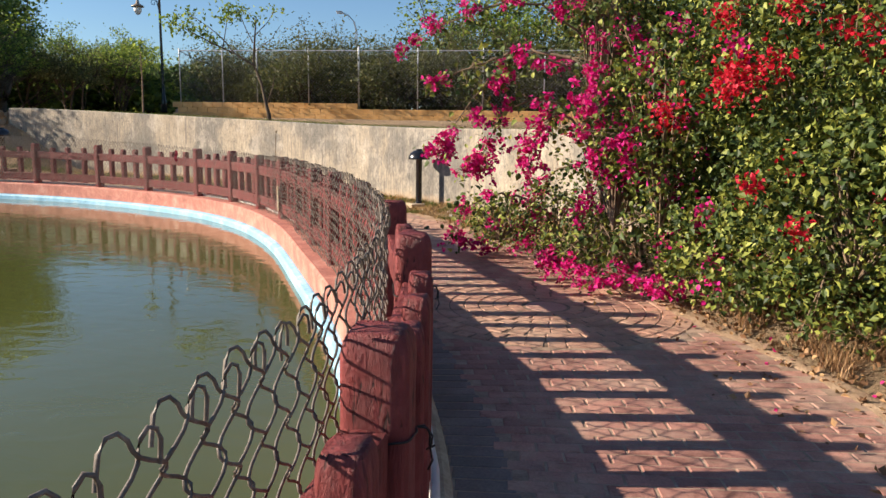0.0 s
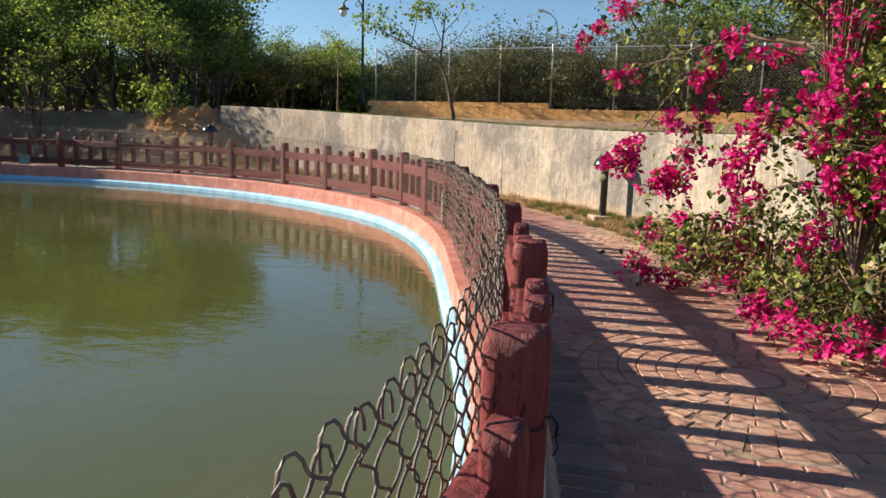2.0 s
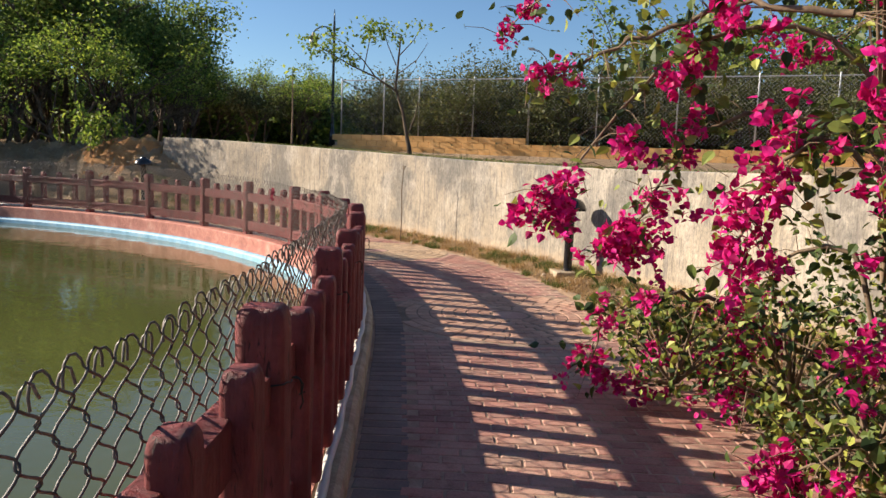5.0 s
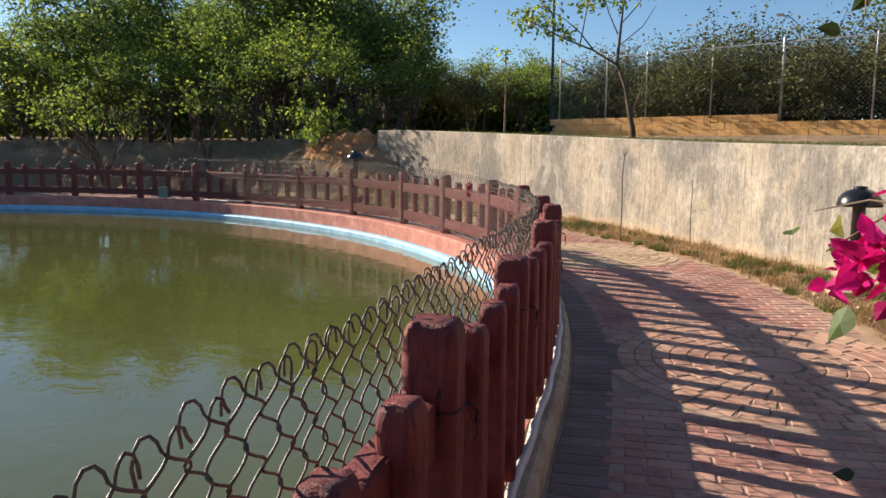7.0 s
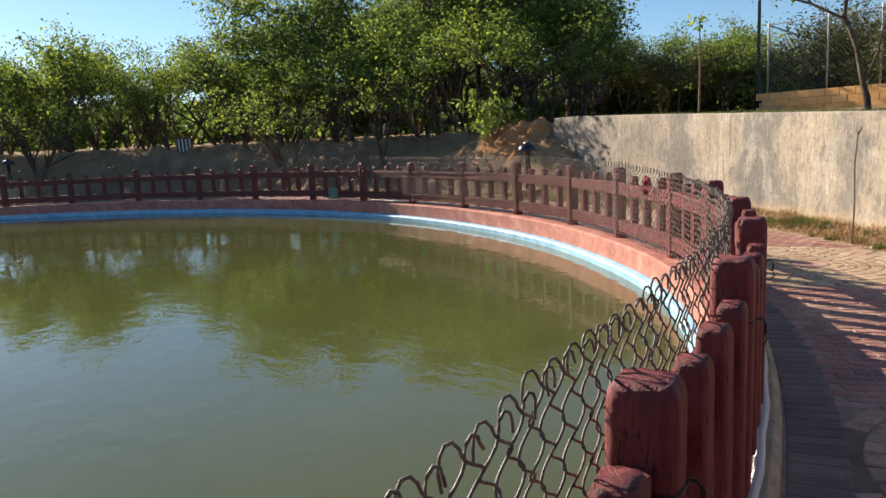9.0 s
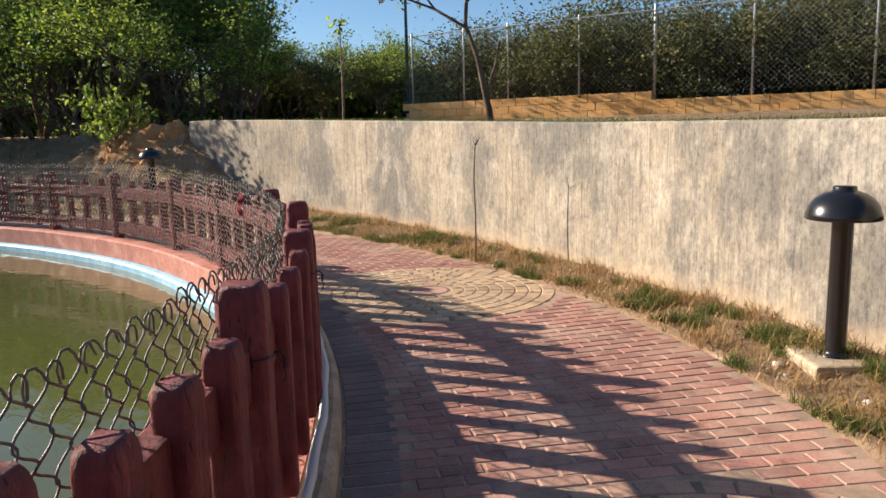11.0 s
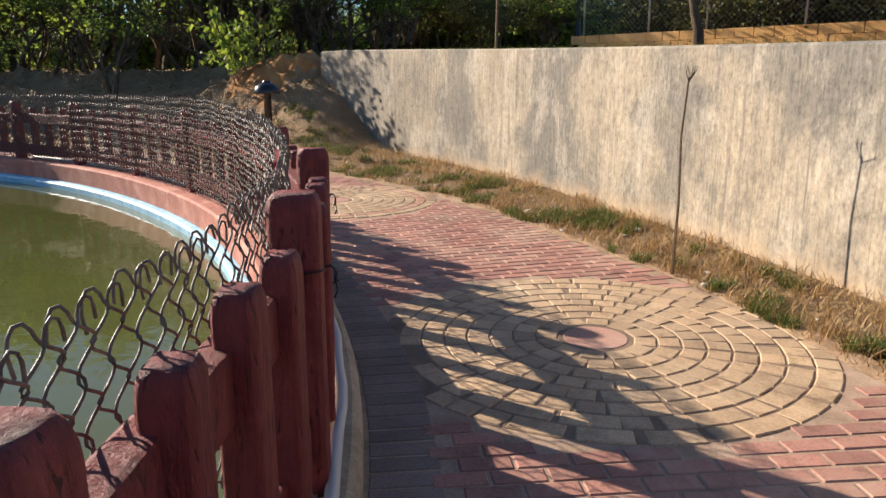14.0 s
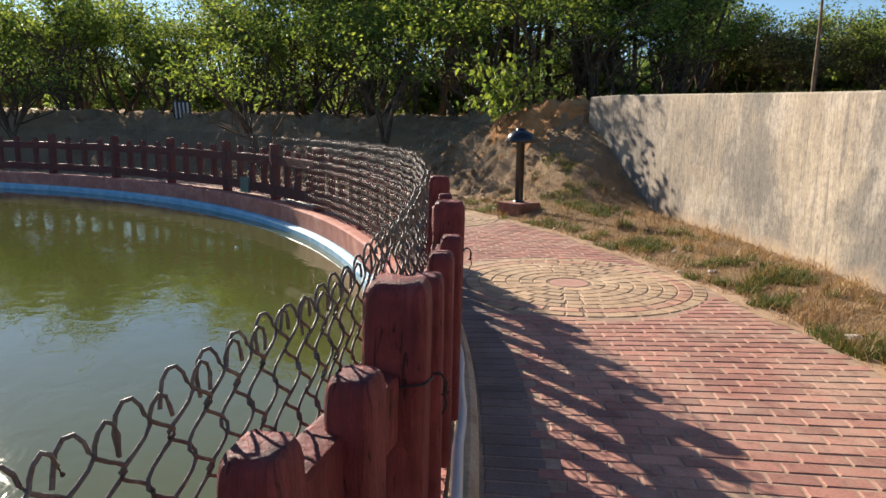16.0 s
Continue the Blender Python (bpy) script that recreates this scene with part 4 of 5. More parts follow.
def bougainvillea():
    """A big arching bush beside the path: woody stems, small leaves, drooping sprays of papery bracts."""
    rng = np.random.default_rng(11)
    t = thing("bougainvillea_bush", "large overgrown bougainvillea with magenta and red flowers", "bush")
    arms = [  # woody arms from the root to the drooping tip
        ((2.3, 7.9, 0.1), (2.0, 7.8, 1.4), (1.4, 7.7, 2.2), (0.76, 7.5, 1.98), (0.46, 7.38, 1.55), (0.25, 7.1, 1.22)),
        ((2.3, 7.9, 0.1), (1.8, 7.9, 1.5), (1.3, 7.8, 1.78), (0.84, 7.67, 1.6), (0.75, 7.65, 1.3), (0.5, 7.6, 1.0)),
        ((1.9, 7.4, 0.1), (1.7, 7.2, 1.4), (1.38, 7.05, 1.62), (1.17, 7.0, 1.3), (1.14, 6.98, 0.95)),
        ((2.0, 8.4, 0.1), (1.7, 8.5, 1.1), (1.35, 8.5, 0.95), (1.18, 8.45, 0.55), (1.1, 8.3, 0.2)),
        ((1.6, 8.6, 0.1), (1.0, 8.5, 0.7), (0.72, 8.2, 0.72), (0.4, 8.25, 0.55), (0.3, 8.3, 0.15)),
        ((2.2, 7.3, 0.1), (1.9, 7.1, 0.5), (1.6, 7.05, 0.38), (1.3, 7.05, 0.12)),
        ((2.4, 8.3, 0.1), (1.9, 8.2, 2.2), (1.1, 7.9, 2.75), (0.5, 7.95, 2.62), (0.05, 8.1, 2.46), (-0.4, 8.45, 2.26)),
        ((1.4, 7.6, 2.1), (1.1, 7.5, 2.2), (0.6, 7.5, 2.05), (0.3, 7.5, 1.92), (0.1, 7.45, 1.84)),
        ((2.4, 7.5, 0.1), (2.1, 7.2, 1.3), (1.8, 6.8, 1.72), (1.55, 6.55, 1.4)),
        ((2.5, 7.6, 0.1), (2.2, 7.4, 1.6), (2.0, 7.3, 2.4), (1.7, 7.1, 2.62), (1.4, 6.9, 2.5)),
        ((2.6, 7.2, 0.1), (2.3, 6.8, 0.8), (2.0, 6.6, 0.6), (1.75, 6.5, 0.12)),
    ]
    clusters = [  # middle, spread, bracts
        ((0.31, 7.1, 1.22), (0.08, 0.07, 0.05), 230), ((0.38, 7.22, 1.34), (0.04, 0.05, 0.05), 60), ((0.62, 7.4, 1.52), (0.06, 0.08, 0.08), 110), ((0.86, 7.5, 1.92), (0.08, 0.1, 0.09), 170), ((1.05, 7.3, 2.08), (0.1, 0.1, 0.07), 120),
        ((0.63, 7.63, 1.1), (0.12, 0.12, 0.09), 400), ((0.76, 7.68, 1.28), (0.08, 0.08, 0.05), 110), ((0.48, 7.58, 1.03), (0.06, 0.06, 0.05), 90), ((0.84, 7.67, 1.58), (0.06, 0.06, 0.07), 130),
        ((1.17, 7.0, 1.28), (0.075, 0.08, 0.16), 400), ((1.3, 7.05, 1.55), (0.07, 0.07, 0.08), 90), ((1.18, 8.5, 0.55), (0.13, 0.14, 0.13), 420), ((1.12, 8.3, 0.27), (0.1, 0.1, 0.09), 190), ((1.25, 8.5, 0.85), (0.08, 0.08, 0.09), 110),
        ((0.34, 8.32, 0.2), (0.08, 0.08, 0.08), 220), ((0.4, 8.25, 0.53), (0.05, 0.05, 0.05), 80), ((0.58, 8.3, 0.13), (0.08, 0.08, 0.05), 140), ((0.75, 8.0, 0.35), (0.05, 0.05, 0.05), 40), ((0.72, 7.75, 0.75), (0.04, 0.04, 0.05), 50),
        ((1.37, 7.07, 0.2), (0.11, 0.13, 0.06), 260), ((1.6, 6.9, 0.17), (0.1, 0.12, 0.06), 160), ((1.95, 6.8, 0.16), (0.12, 0.12, 0.06), 160), ((1.75, 6.5, 0.14), (0.1, 0.1, 0.06), 150), ((2.2, 6.3, 0.16), (0.12, 0.14, 0.07), 130),
        ((1.6, 6.6, 1.48), (0.1, 0.1, 0.14), 260), ((1.78, 6.9, 1.2), (0.1, 0.1, 0.12), 180), ((1.95, 6.4, 1.3), (0.09, 0.09, 0.12), 150), ((1.72, 6.75, 1.75), (0.09, 0.09, 0.1), 130), ((1.7, 7.2, 0.8), (0.1, 0.1, 0.1), 120),
        ((-0.38, 8.43, 2.27), (0.05, 0.05, 0.05), 60), ((-0.18, 8.28, 2.38), (0.06, 0.05, 0.04), 60), ((0.05, 8.1, 2.5), (0.07, 0.07, 0.05), 110), ((0.45, 7.95, 2.62), (0.1, 0.06, 0.06), 110), ((0.9, 7.85, 2.72), (0.1, 0.08, 0.06), 110),
        ((0.14, 7.45, 1.85), (0.05, 0.04, 0.04), 50), ((0.32, 7.5, 1.92), (0.05, 0.04, 0.04), 36), ((1.35, 8.57, 2.14), (0.1, 0.1, 0.08), 140), ((1.9, 7.6, 2.35), (0.1, 0.1, 0.1), 130), ((1.72, 7.2, 2.0), (0.1, 0.1, 0.1), 140), ((2.2, 7.3, 2.1), (0.1, 0.1, 0.12), 150), ((1.45, 6.95, 2.48), (0.09, 0.09, 0.07), 110), ((2.1, 7.6, 1.6), (0.12, 0.12, 0.14), 170),
    ]
    paths, radii, leaf_at, pink_at = [], [], [], []
    for arm in arms:
        P = np.array(arm, float)
        P[0, :2] += rng.normal(0, 0.15, 2)
        u = np.linspace(0, len(P) - 1, 22)
        curve = np.stack([np.interp(u, np.arange(len(P)), P[:, k]) for k in range(3)], 1)
        for _ in range(2):
            curve[1:-1] = (curve[:-2] + 2 * curve[1:-1] + curve[2:]) / 4
        curve[1:-1] += rng.normal(0, 0.012, (20, 3))
        paths.append(curve)
        radii.append(np.linspace(0.018, 0.0035, 22))
        for i in range(6, 22):
            for k in range(3):
                w = rng.normal(0, 1, 3) * (0.1, 0.1, 0.08)
                w[2] -= 0.04
                q = curve[i] + w
                paths.append([curve[i], (curve[i] + q) / 2 + (0, 0, 0.02), q])
                radii.append([0.003, 0.0025, 0.0015])
                leaf_at.append(q + rng.normal(0, 0.04, (5 if i < 14 else 2, 3)))
    for q, spread, n in clusters:
        q = np.array(q)
        heads = q + rng.normal(0, 0.85, (max(3, n // 12), 3)) * spread
        pink_at.append(np.repeat(heads, 14, axis=0) + rng.normal(0, 0.022, (len(heads) * 14, 3)))
        near = min((c for p in paths[:] if len(p) > 10 for c in p), key=lambda c: np.linalg.norm(c - q))
        for h in heads[::3]:
            paths.append([near, (near + h) / 2 + (0, 0, 0.02), h])
            radii.append([0.003, 0.002, 0.0015])
    # the mass of the bush: lumps whose skins carry most of the leaves
    lumps = [((3.5, 5.6, 0.9), (0.95, 1.2, 0.95)), ((3.6, 6.3, 2.0), (1.2, 1.3, 1.1)), ((3.1, 7.1, 1.5), (0.8, 0.9, 1.2)), ((3.0, 8.3, 2.4), (0.75, 0.9, 0.6)), ((4.5, 5.0, 1.6), (1.3, 1.5, 1.5)), ((3.6, 8.0, 2.7), (1.0, 1.2, 0.7)), ((2.9, 6.3, 0.5), (0.65, 0.9, 0.55)), ((5.0, 7.0, 2.0), (1.5, 1.8, 1.5)), ((4.3, 4.2, 0.7), (0.9, 0.8, 0.7)), ((2.0, 8.9, 0.6), (0.5, 0.5, 0.5)), ((1.45, 8.0, 0.45), (0.4, 0.6, 0.42)), ((1.75, 7.4, 0.35), (0.4, 0.5, 0.35)), ((0.75, 8.75, 0.35), (0.35, 0.35, 0.32)), ((2.35, 8.4, 1.8), (0.5, 0.75, 1.1)), ((2.6, 7.3, 0.95), (0.5, 0.7, 0.85)), ((2.0, 8.9, 2.7), (0.75, 0.7, 0.45)), ((1.8, 8.0, 2.75), (0.45, 0.5, 0.28)), ((0.85, 8.1, 0.42), (0.36, 0.45, 0.26)), ((2.1, 7.6, 1.5), (0.4, 0.5, 0.6)), ((1.95, 7.05, 1.4), (0.32, 0.4, 0.5)), ((2.3, 6.6, 1.5), (0.4, 0.5, 0.7)), ((4.6, 8.4, 1.6), (1.2, 1.2, 1.4))]
    red_at, mass_at = [], []
    for (c, r) in lumps:
        c, r = np.array(c), np.array(r)
        n = int((8600 if c[0] > 2.25 or c[2] > 1.2 else 3600) * (r[0] * r[1] + r[1] * r[2] + r[0] * r[2]) / 3)
        d = rng.normal(size=(n, 3))
        d /= np.linalg.norm(d, axis=1, keepdims=True)
        lump = np.array([1 + 0.36 * noise.noise(Vector(v) * 2.3 + Vector(c)) + 0.3 * noise.noise(Vector(v) * 5.5 + Vector(c)) for v in d])
        p = c + d * r * (lump * (1 - np.abs(rng.normal(0, 0.2, n))))[:, None]
        p = p[p[:, 2] > 0.06]
        mass_at.append(p)
        for k in range(26):
            q = p[rng.integers(len(p))]
            w = (q - c) / r
            paths.append([c * (1, 1, 0.3) + (0, 0, 0.1), (c + q) / 2 + rng.normal(0, 0.1, 3), q + w * 0.06])
            radii.append([0.012, 0.007, 0.002])
        for k in range((int(11 * r[0] * r[2]) + (6 if c[0] < 3.2 else 2)) if c[0] > 2.25 or c[2] > 1.2 else 1):
            q = p[rng.integers(len(p))]
            pale = q[0] < 2.75
            blob = q + (q - c) * 0.06 + rng.normal(0, 0.055, (rng.integers(14, 60), 3))
            (pink_at if pale else red_at).append(blob)
    for q, n, s in (((2.57, 5.54, 1.78), 380, 0.085), ((2.75, 5.39, 1.84), 120, 0.07), ((2.53, 5.75, 2.23), 90, 0.06), ((3.21, 5.14, 2.07), 90, 0.06), ((2.86, 5.36, 2.22), 80, 0.06), ((2.23, 6.11, 1.54), 130, 0.07), ((2.6, 5.02, 1.08), 60, 0.05), ((2.9, 4.93, 0.82), 60, 0.05)):
        red_at.append(np.array(q) + rng.normal(0, s, (n, 3)))
    V, F = tube_arrays(paths, radii, 5)
    tagged(bulk("branchwork", V, F, TWIG, t, True), kind="stuff")
    at = np.concatenate(leaf_at)
    leaves("foliage", at[at[:, 2] > 0.03], 0.062, LEAF_BUSH, t, rng, 0.4, 1.1, (OVATE, OVATE_TRI))
    leaves("inner_foliage", np.concatenate(mass_at), 0.054, LEAF_BUSH, t, rng, 0.4, 1.15)
    at = np.concatenate(pink_at)
    tagged(leaves("magenta_bloom", at[at[:, 2] > 0.03], 0.04, BRACT_PINK, t, rng, 0.0, 1.35, (OVATE, OVATE_TRI)), "papery magenta bracts", kind="stuff")
    tagged(leaves("red_bloom", np.concatenate(red_at), 0.038, BRACT_RED, t, rng, 0.0, 1.2, (OVATE, OVATE_TRI)), "papery red bracts", kind="stuff")


bougainvillea()


# ---- ground cover ----
def blades(name, spots, length, width, mat, rng, lay=0.5):
    spots = np.asarray(spots)
    n = len(spots)
    a = rng.uniform(0, 2 * np.pi, n)
    lean = rng.uniform(0.2, 1.0, n) * lay
    d = np.stack([np.cos(a) * lean, np.sin(a) * lean, np.sqrt(np.clip(1 - lean ** 2, 0.02, 1))], -1)
    side = np.stack([-np.sin(a), np.cos(a), np.zeros(n)], -1)
    L = (length * rng.uniform(0.5, 1.4, n))[:, None]
    w = width
    bend = np.stack([np.cos(a), np.sin(a), -0.5 * np.ones(n)], -1) * 0.25
    m = spots + d * L * 0.55
    e = spots + (d + bend) * L
    e[:, 2] = np.maximum(e[:, 2], spots[:, 2] + 0.004)
    V = np.stack([spots - side * w, spots + side * w, m + side * w * 0.8, m - side * w * 0.8, e + side * w * 0.2, e - side * w * 0.2], 1).reshape(-1, 3)
    F = (np.array([(0, 1, 2, 3), (3, 2, 4, 5)])[None] + (np.arange(n) * 6)[:, None, None]).reshape(-1, 4)
    return bulk(name, V, F, mat)


def strip_spots(rng, n, lo, hi, a, b, clump=0.0):
    out = []
    while len(out) < n:
        d = rng.uniform(a, b)
        u = rng.uniform(lo, hi)
        out_r = ring_r(d, PATH_OUT)
        w = wall_r(d) if d < WALL_TO else 18.0
        r = out_r - 0.05 + (w - out_r + 0.03) * u
        x, y = CX + r * math.cos(radians(d)), CY + r * math.sin(radians(d))
        if clump and noise.noise((x * 1.9, y * 1.9, clump)) + 0.6 * noise.noise((x * 5, y * 5, clump)) < 0.22:
            continue
        out.append((x, y, max(ground_z(x, y), 0.0) - 0.005))
    return np.array(out)


def heaped(spots, rng):
    """Lifts lying straw into loose uneven wads."""
    lift = np.array([max(0.0, noise.noise((x * 3.1, y * 3.1, 12)) + 0.35 * noise.noise((x * 9, y * 9, 3))) for x, y, z in spots])
    spots[:, 2] += 0.004 + lift * 0.075 * rng.uniform(0.2, 1.0, len(spots))
    keep = rng.uniform(0, 1, len(spots)) < 0.35 + 1.6 * lift
    return spots[keep]


def ground_cover():
    rng = np.random.default_rng(9)
    tagged(blades("green_grass", strip_spots(rng, 24000, 0.01, 0.8, 34, 97, 3.0), 0.085, 0.003, GRASS, rng, 0.85), "short green grass tufts along the wall", "grass", kind="stuff")
    tagged(blades("dry_straw", heaped(strip_spots(rng, 42000, 0.02, 1.0, 28, 98), rng), 0.1, 0.0028, STRAW, rng, 0.995), "dry yellow straw lying along the wall", "straw", kind="stuff")
    spots = []
    while len(spots) < 4200:
        d, r = rng.uniform(2, 37), 15.3 + abs(rng.normal(0.55, 0.55))
        x, y = CX + r * math.cos(radians(d)), CY + r * math.sin(radians(d))
        if r < ring_r(d, PATH_OUT) - 0.06 and rng.uniform() > 0.1:
            continue
        if r < 15.75 and noise.noise((x * 2.2, y * 2.2, 0)) + (r - 15.6) * 1.6 < rng.uniform(-0.2, 0.35):
            continue
        spots.append((x, y, max(ground_z(x, y), 0.0) + 0.008))
    tagged(leaves("leaf_litter", spots, 0.045, LITTER, None, rng, 0.1, 1.2), "dry fallen leaves under the bougainvillea", "leaf litter", kind="stuff")
    weeds = []
    while len(weeds) < 9000:
        d, r = rng.uniform(3, 15), rng.uniform(0.12, 1.9)
        q = on_ring(d, PATH_OUT + r)
        if noise.noise((q.x * 1.6, q.y * 1.6, 4)) + 0.5 * noise.noise((q.x * 5, q.y * 5, 4)) > -0.05:
            weeds.append((q.x, q.y, max(ground_z(q.x, q.y), 0.0)))
    tagged(blades("dry_weeds", weeds, 0.15, 0.0026, LITTER, rng, 0.75), "low brown withered weeds in front of the bush", "weeds", kind="stuff")
    pts = np.array(spots)[rng.integers(0, len(spots), 160)] + (0, 0, 0.01)
    tagged(leaves("fallen_petals", pts, 0.04, BRACT_PINK, None, rng, 0.1, 1.3), "fallen magenta petals beside the path", "petals", kind="stuff")
    tagged(blades("bank_grass", [(CX + r * math.cos(a), CY + r * math.sin(a), ground_z(CX + r * math.cos(a), CY + r * math.sin(a))) for a, r in zip(rng.uniform(1.66, 3.5, 5000), rng.uniform(18.5, 30, 5000))], 0.2, 0.006, STRAW, rng, 0.8), "thin dry grass on the far bank", "grass", kind="stuff")
    tagged(blades("wall_top_grass", [(CX + r * math.cos(a), CY + r * math.sin(a), ground_z(CX + r * math.cos(a), CY + r * math.sin(a))) for a in rng.uniform(0.6, 1.66, 7000) for r in (wall_r(math.degrees(a)) + 0.25 + abs(rng.normal(0, 0.8)),)], 0.07, 0.003, GRASS, rng, 0.7), "green grass edge on top of the wall", "grass", kind="stuff")


ground_cover()


def soil_edge():
    """Sandy soil that has spilled from the grass strip over the edge of the path."""
    V, F = [], []
    degs = np.arange(2, 118, 0.25)
    for d in degs:
        out = ring_r(d, PATH_OUT)
        q = on_ring(d, PATH_OUT)
        over = 0.05 + 0.11 * noise.noise((q.x * 0.8, q.y * 0.8, 6)) + 0.07 * noise.noise((q.x * 3.5, q.y * 3.5, 2))
        for u, z in ((-max(over, 0.02), 0.001), (-max(over, 0.02) * 0.5, 0.007), (0.06, 0.016), (0.14, -0.02)):
            p = on_ring(d, PATH_OUT + u)
            V.append((p.x, p.y, z + 0.004 * noise.noise((p.x * 11, p.y * 11, 0)) * (u > -0.02)))
    for i in range(len(degs) - 1):
        for a in range(3):
            F.append((i * 4 + a, i * 4 + a + 1, i * 4 + a + 5, i * 4 + a + 4))
    soil = grainy("sandy_soil", (0.3, 0.19, 0.11), (0.43, 0.29, 0.18), (0.52, 0.37, 0.24), 4.0, 0.95, 70, 0.8, 0.012)
    tagged(bulk("soil_edge", V, F, soil, None, True), "sandy soil spilled over the edge of the path", "soil", kind="structure")


soil_edge()


# ---- paving ----
def slab(w, d, h=0.03, inset=0.006, drop=0.005):
    x, y, i = w / 2, d / 2, inset
    V = [(-x, -y, -h), (x, -y, -h), (x, y, -h), (-x, y, -h), (-x, -y, -drop), (x, -y, -drop), (x, y, -drop), (-x, y, -drop), (-x + i, -y + i, 0), (x - i, -y + i, 0), (x - i, y - i, 0), (-x + i, y - i, 0)]
    F = [(8, 9, 10, 11)] + [(4 + a, 4 + (a + 1) % 4, 8 + (a + 1) % 4, 8 + a) for a in range(4)] + [(a, (a + 1) % 4, 4 + (a + 1) % 4, 4 + a) for a in range(4)]
    return np.array(V), np.array(F)


MEDALS = [(CX + ring_r(d, r) * math.cos(radians(d)), CY + ring_r(d, r) * math.sin(radians(d))) for d, r in ((-3.0, 14.85), (16.5, 14.9), (35.6, 14.9), (54.9, 14.82), (73.8, 14.75), (92.0, 14.9))]
MEDAL_R = 1.1


def lay(name, form, spots, single, mats, parent):
    """Pieces of one shape: those in the stretch as objects on one mesh, the rest joined."""
    V0, F0 = form
    ones = [s for s in spots if single(s)][:150]
    taken = set(id(s) for s in ones)
    rest = [s for s in spots if id(s) not in taken]
    if ones:
        first = bulk(name, V0, F0, mats[0], parent)
        for i, s in enumerate(ones):
            ob = first if i == 0 else new(name, first.data)
            ob.parent = parent
            ob.location, ob.rotation_euler = (s[0], s[1], s[3]), (s[4], s[5], s[2])
    if rest:
        S = np.array([s[:6] for s in rest])
        c, n = np.cos(S[:, 2])[:, None], np.sin(S[:, 2])[:, None]
        x, y, z = V0[:, 0][None], V0[:, 1][None], V0[:, 2][None]
        X, Y = S[:, 0:1] + c * x - n * y, S[:, 1:2] + n * x + c * y
        Z = S[:, 3:4] + z + S[:, 4:5] * y - S[:, 5:6] * x
        V = np.stack([X, Y, Z], -1).reshape(-1, 3)
        F = (F0[None] + (np.arange(len(S)) * len(V0))[:, None, None]).reshape(-1, 4)
        tagged(bulk(name + "_field", V, F, mats[1], parent), kind="stuff")


def paving():
    bed = sweep("path", [(13.5, -0.05), (13.5, -0.0045), (PATH_OUT, -0.0045), (PATH_OUT, -0.05)], list(np.arange(-26, 130, 1.0)), JOINT)
    tagged(bed, "curving garden path of stamped red and tan pavers", "path", kind="structure")
    rng = random.Random(5)

    def jitter():
        return (rng.uniform(-0.0015, 0.001), rng.uniform(-0.008, 0.008), rng.uniform(-0.008, 0.008))

    near = lambda s: 57 < s[6] < 63
    spots, edge = [], []
    L, D = 0.2, 0.098
    d, row = -25.0, 0
    while d < 128:
        a = radians(d)
        r = ring_r(d, 13.88) + (0.1 if row % 2 else 0.0)
        while r < ring_r(d, PATH_OUT) - 0.06:
            x, y = CX + r * math.cos(a), CY + r * math.sin(a)
            if all((x - mx) ** 2 + (y - my) ** 2 > (MEDAL_R + 0.1) ** 2 for mx, my in MEDALS):
                spots.append((x, y, a + rng.uniform(-0.012, 0.012), *jitter(), d))
            r += L
        d += math.degrees(D / ring_r(d, 14.8))
        row += 1
    lay("paver", slab(L - 0.01, D - 0.01), spots, near, (BRICK, BRICKS), bed)
    d = -25.0
    while d < 128:
        a, r = radians(d), ring_r(d, 13.7)
        edge.append((CX + r * math.cos(a), CY + r * math.sin(a), a, *jitter(), d))
        d += math.degrees(0.105 / ring_r(d, 13.7))
    lay("edge_paver", slab(0.25, 0.096), edge, near, (GREY, GREY), bed)
    rings = int((MEDAL_R - 0.03) / 0.119)
    for k in range(rings):
        r = 0.19 + 0.119 * (k + 0.5)
        n = max(7, int(math.tau * r / 0.13))
        setts = []
        for m, (mx, my) in enumerate(MEDALS):
            for i in range(n):
                a = math.tau * (i + 0.5 * (k % 2)) / n + rng.uniform(-0.02, 0.02)
                x, y = mx + r * math.cos(a), my + r * math.sin(a)
                deg, q = math.degrees(math.atan2(y - CY, x - CX)), math.hypot(x - CX, y - CY)
                if ring_r(deg, 13.86) < q < ring_r(deg, PATH_OUT):
                    setts.append((x, y, a, jitter()[0] + 0.002, *jitter()[1:], 60 if m == 3 and k > 4 else 30 if m < 3 or (m == 4 and k == 6) else 0))
        form = slab(0.111, math.tau * r / n - 0.008)
        lay("sett", form, [p for p in setts if p[6] != 30], lambda p: p[6] == 60, (SETT, SETTS), bed)
        lay("sett", form, [p for p in setts if p[6] == 30], lambda p: False, (SETT, DUSTY), bed)
    for mx, my in MEDALS:
        bm = bmesh.new()
        lathe(bm, [(0.17, -0.03), (0.17, -0.004), (0.163, 0.0)], 20, Matrix.Translation((mx, my, 0)))
        part("round_stone", bm, PINKSTONE, bed)
        bm = bmesh.new()
        lathe(bm, [(MEDAL_R + 0.03, -0.02), (MEDAL_R + 0.03, -0.0032)], 48, Matrix.Translation((mx, my, 0)))
        part("medallion_bed", bm, DARKJOINT, bed)


paving()


# ---- small things ----
def conduit():
    V, F = tube_arrays([[on_ring(d, 13.478 + 0.006 * math.sin(d * 2.1), 0.143) for d in np.arange(-20, 100, 0.8)]], [[0.022] * 150], 10)
    ob = bulk("conduit", V, F, GREYPIPE, None, True)
    tagged(ob, "white plastic conduit along the foot of the fence", "pipe")


conduit()


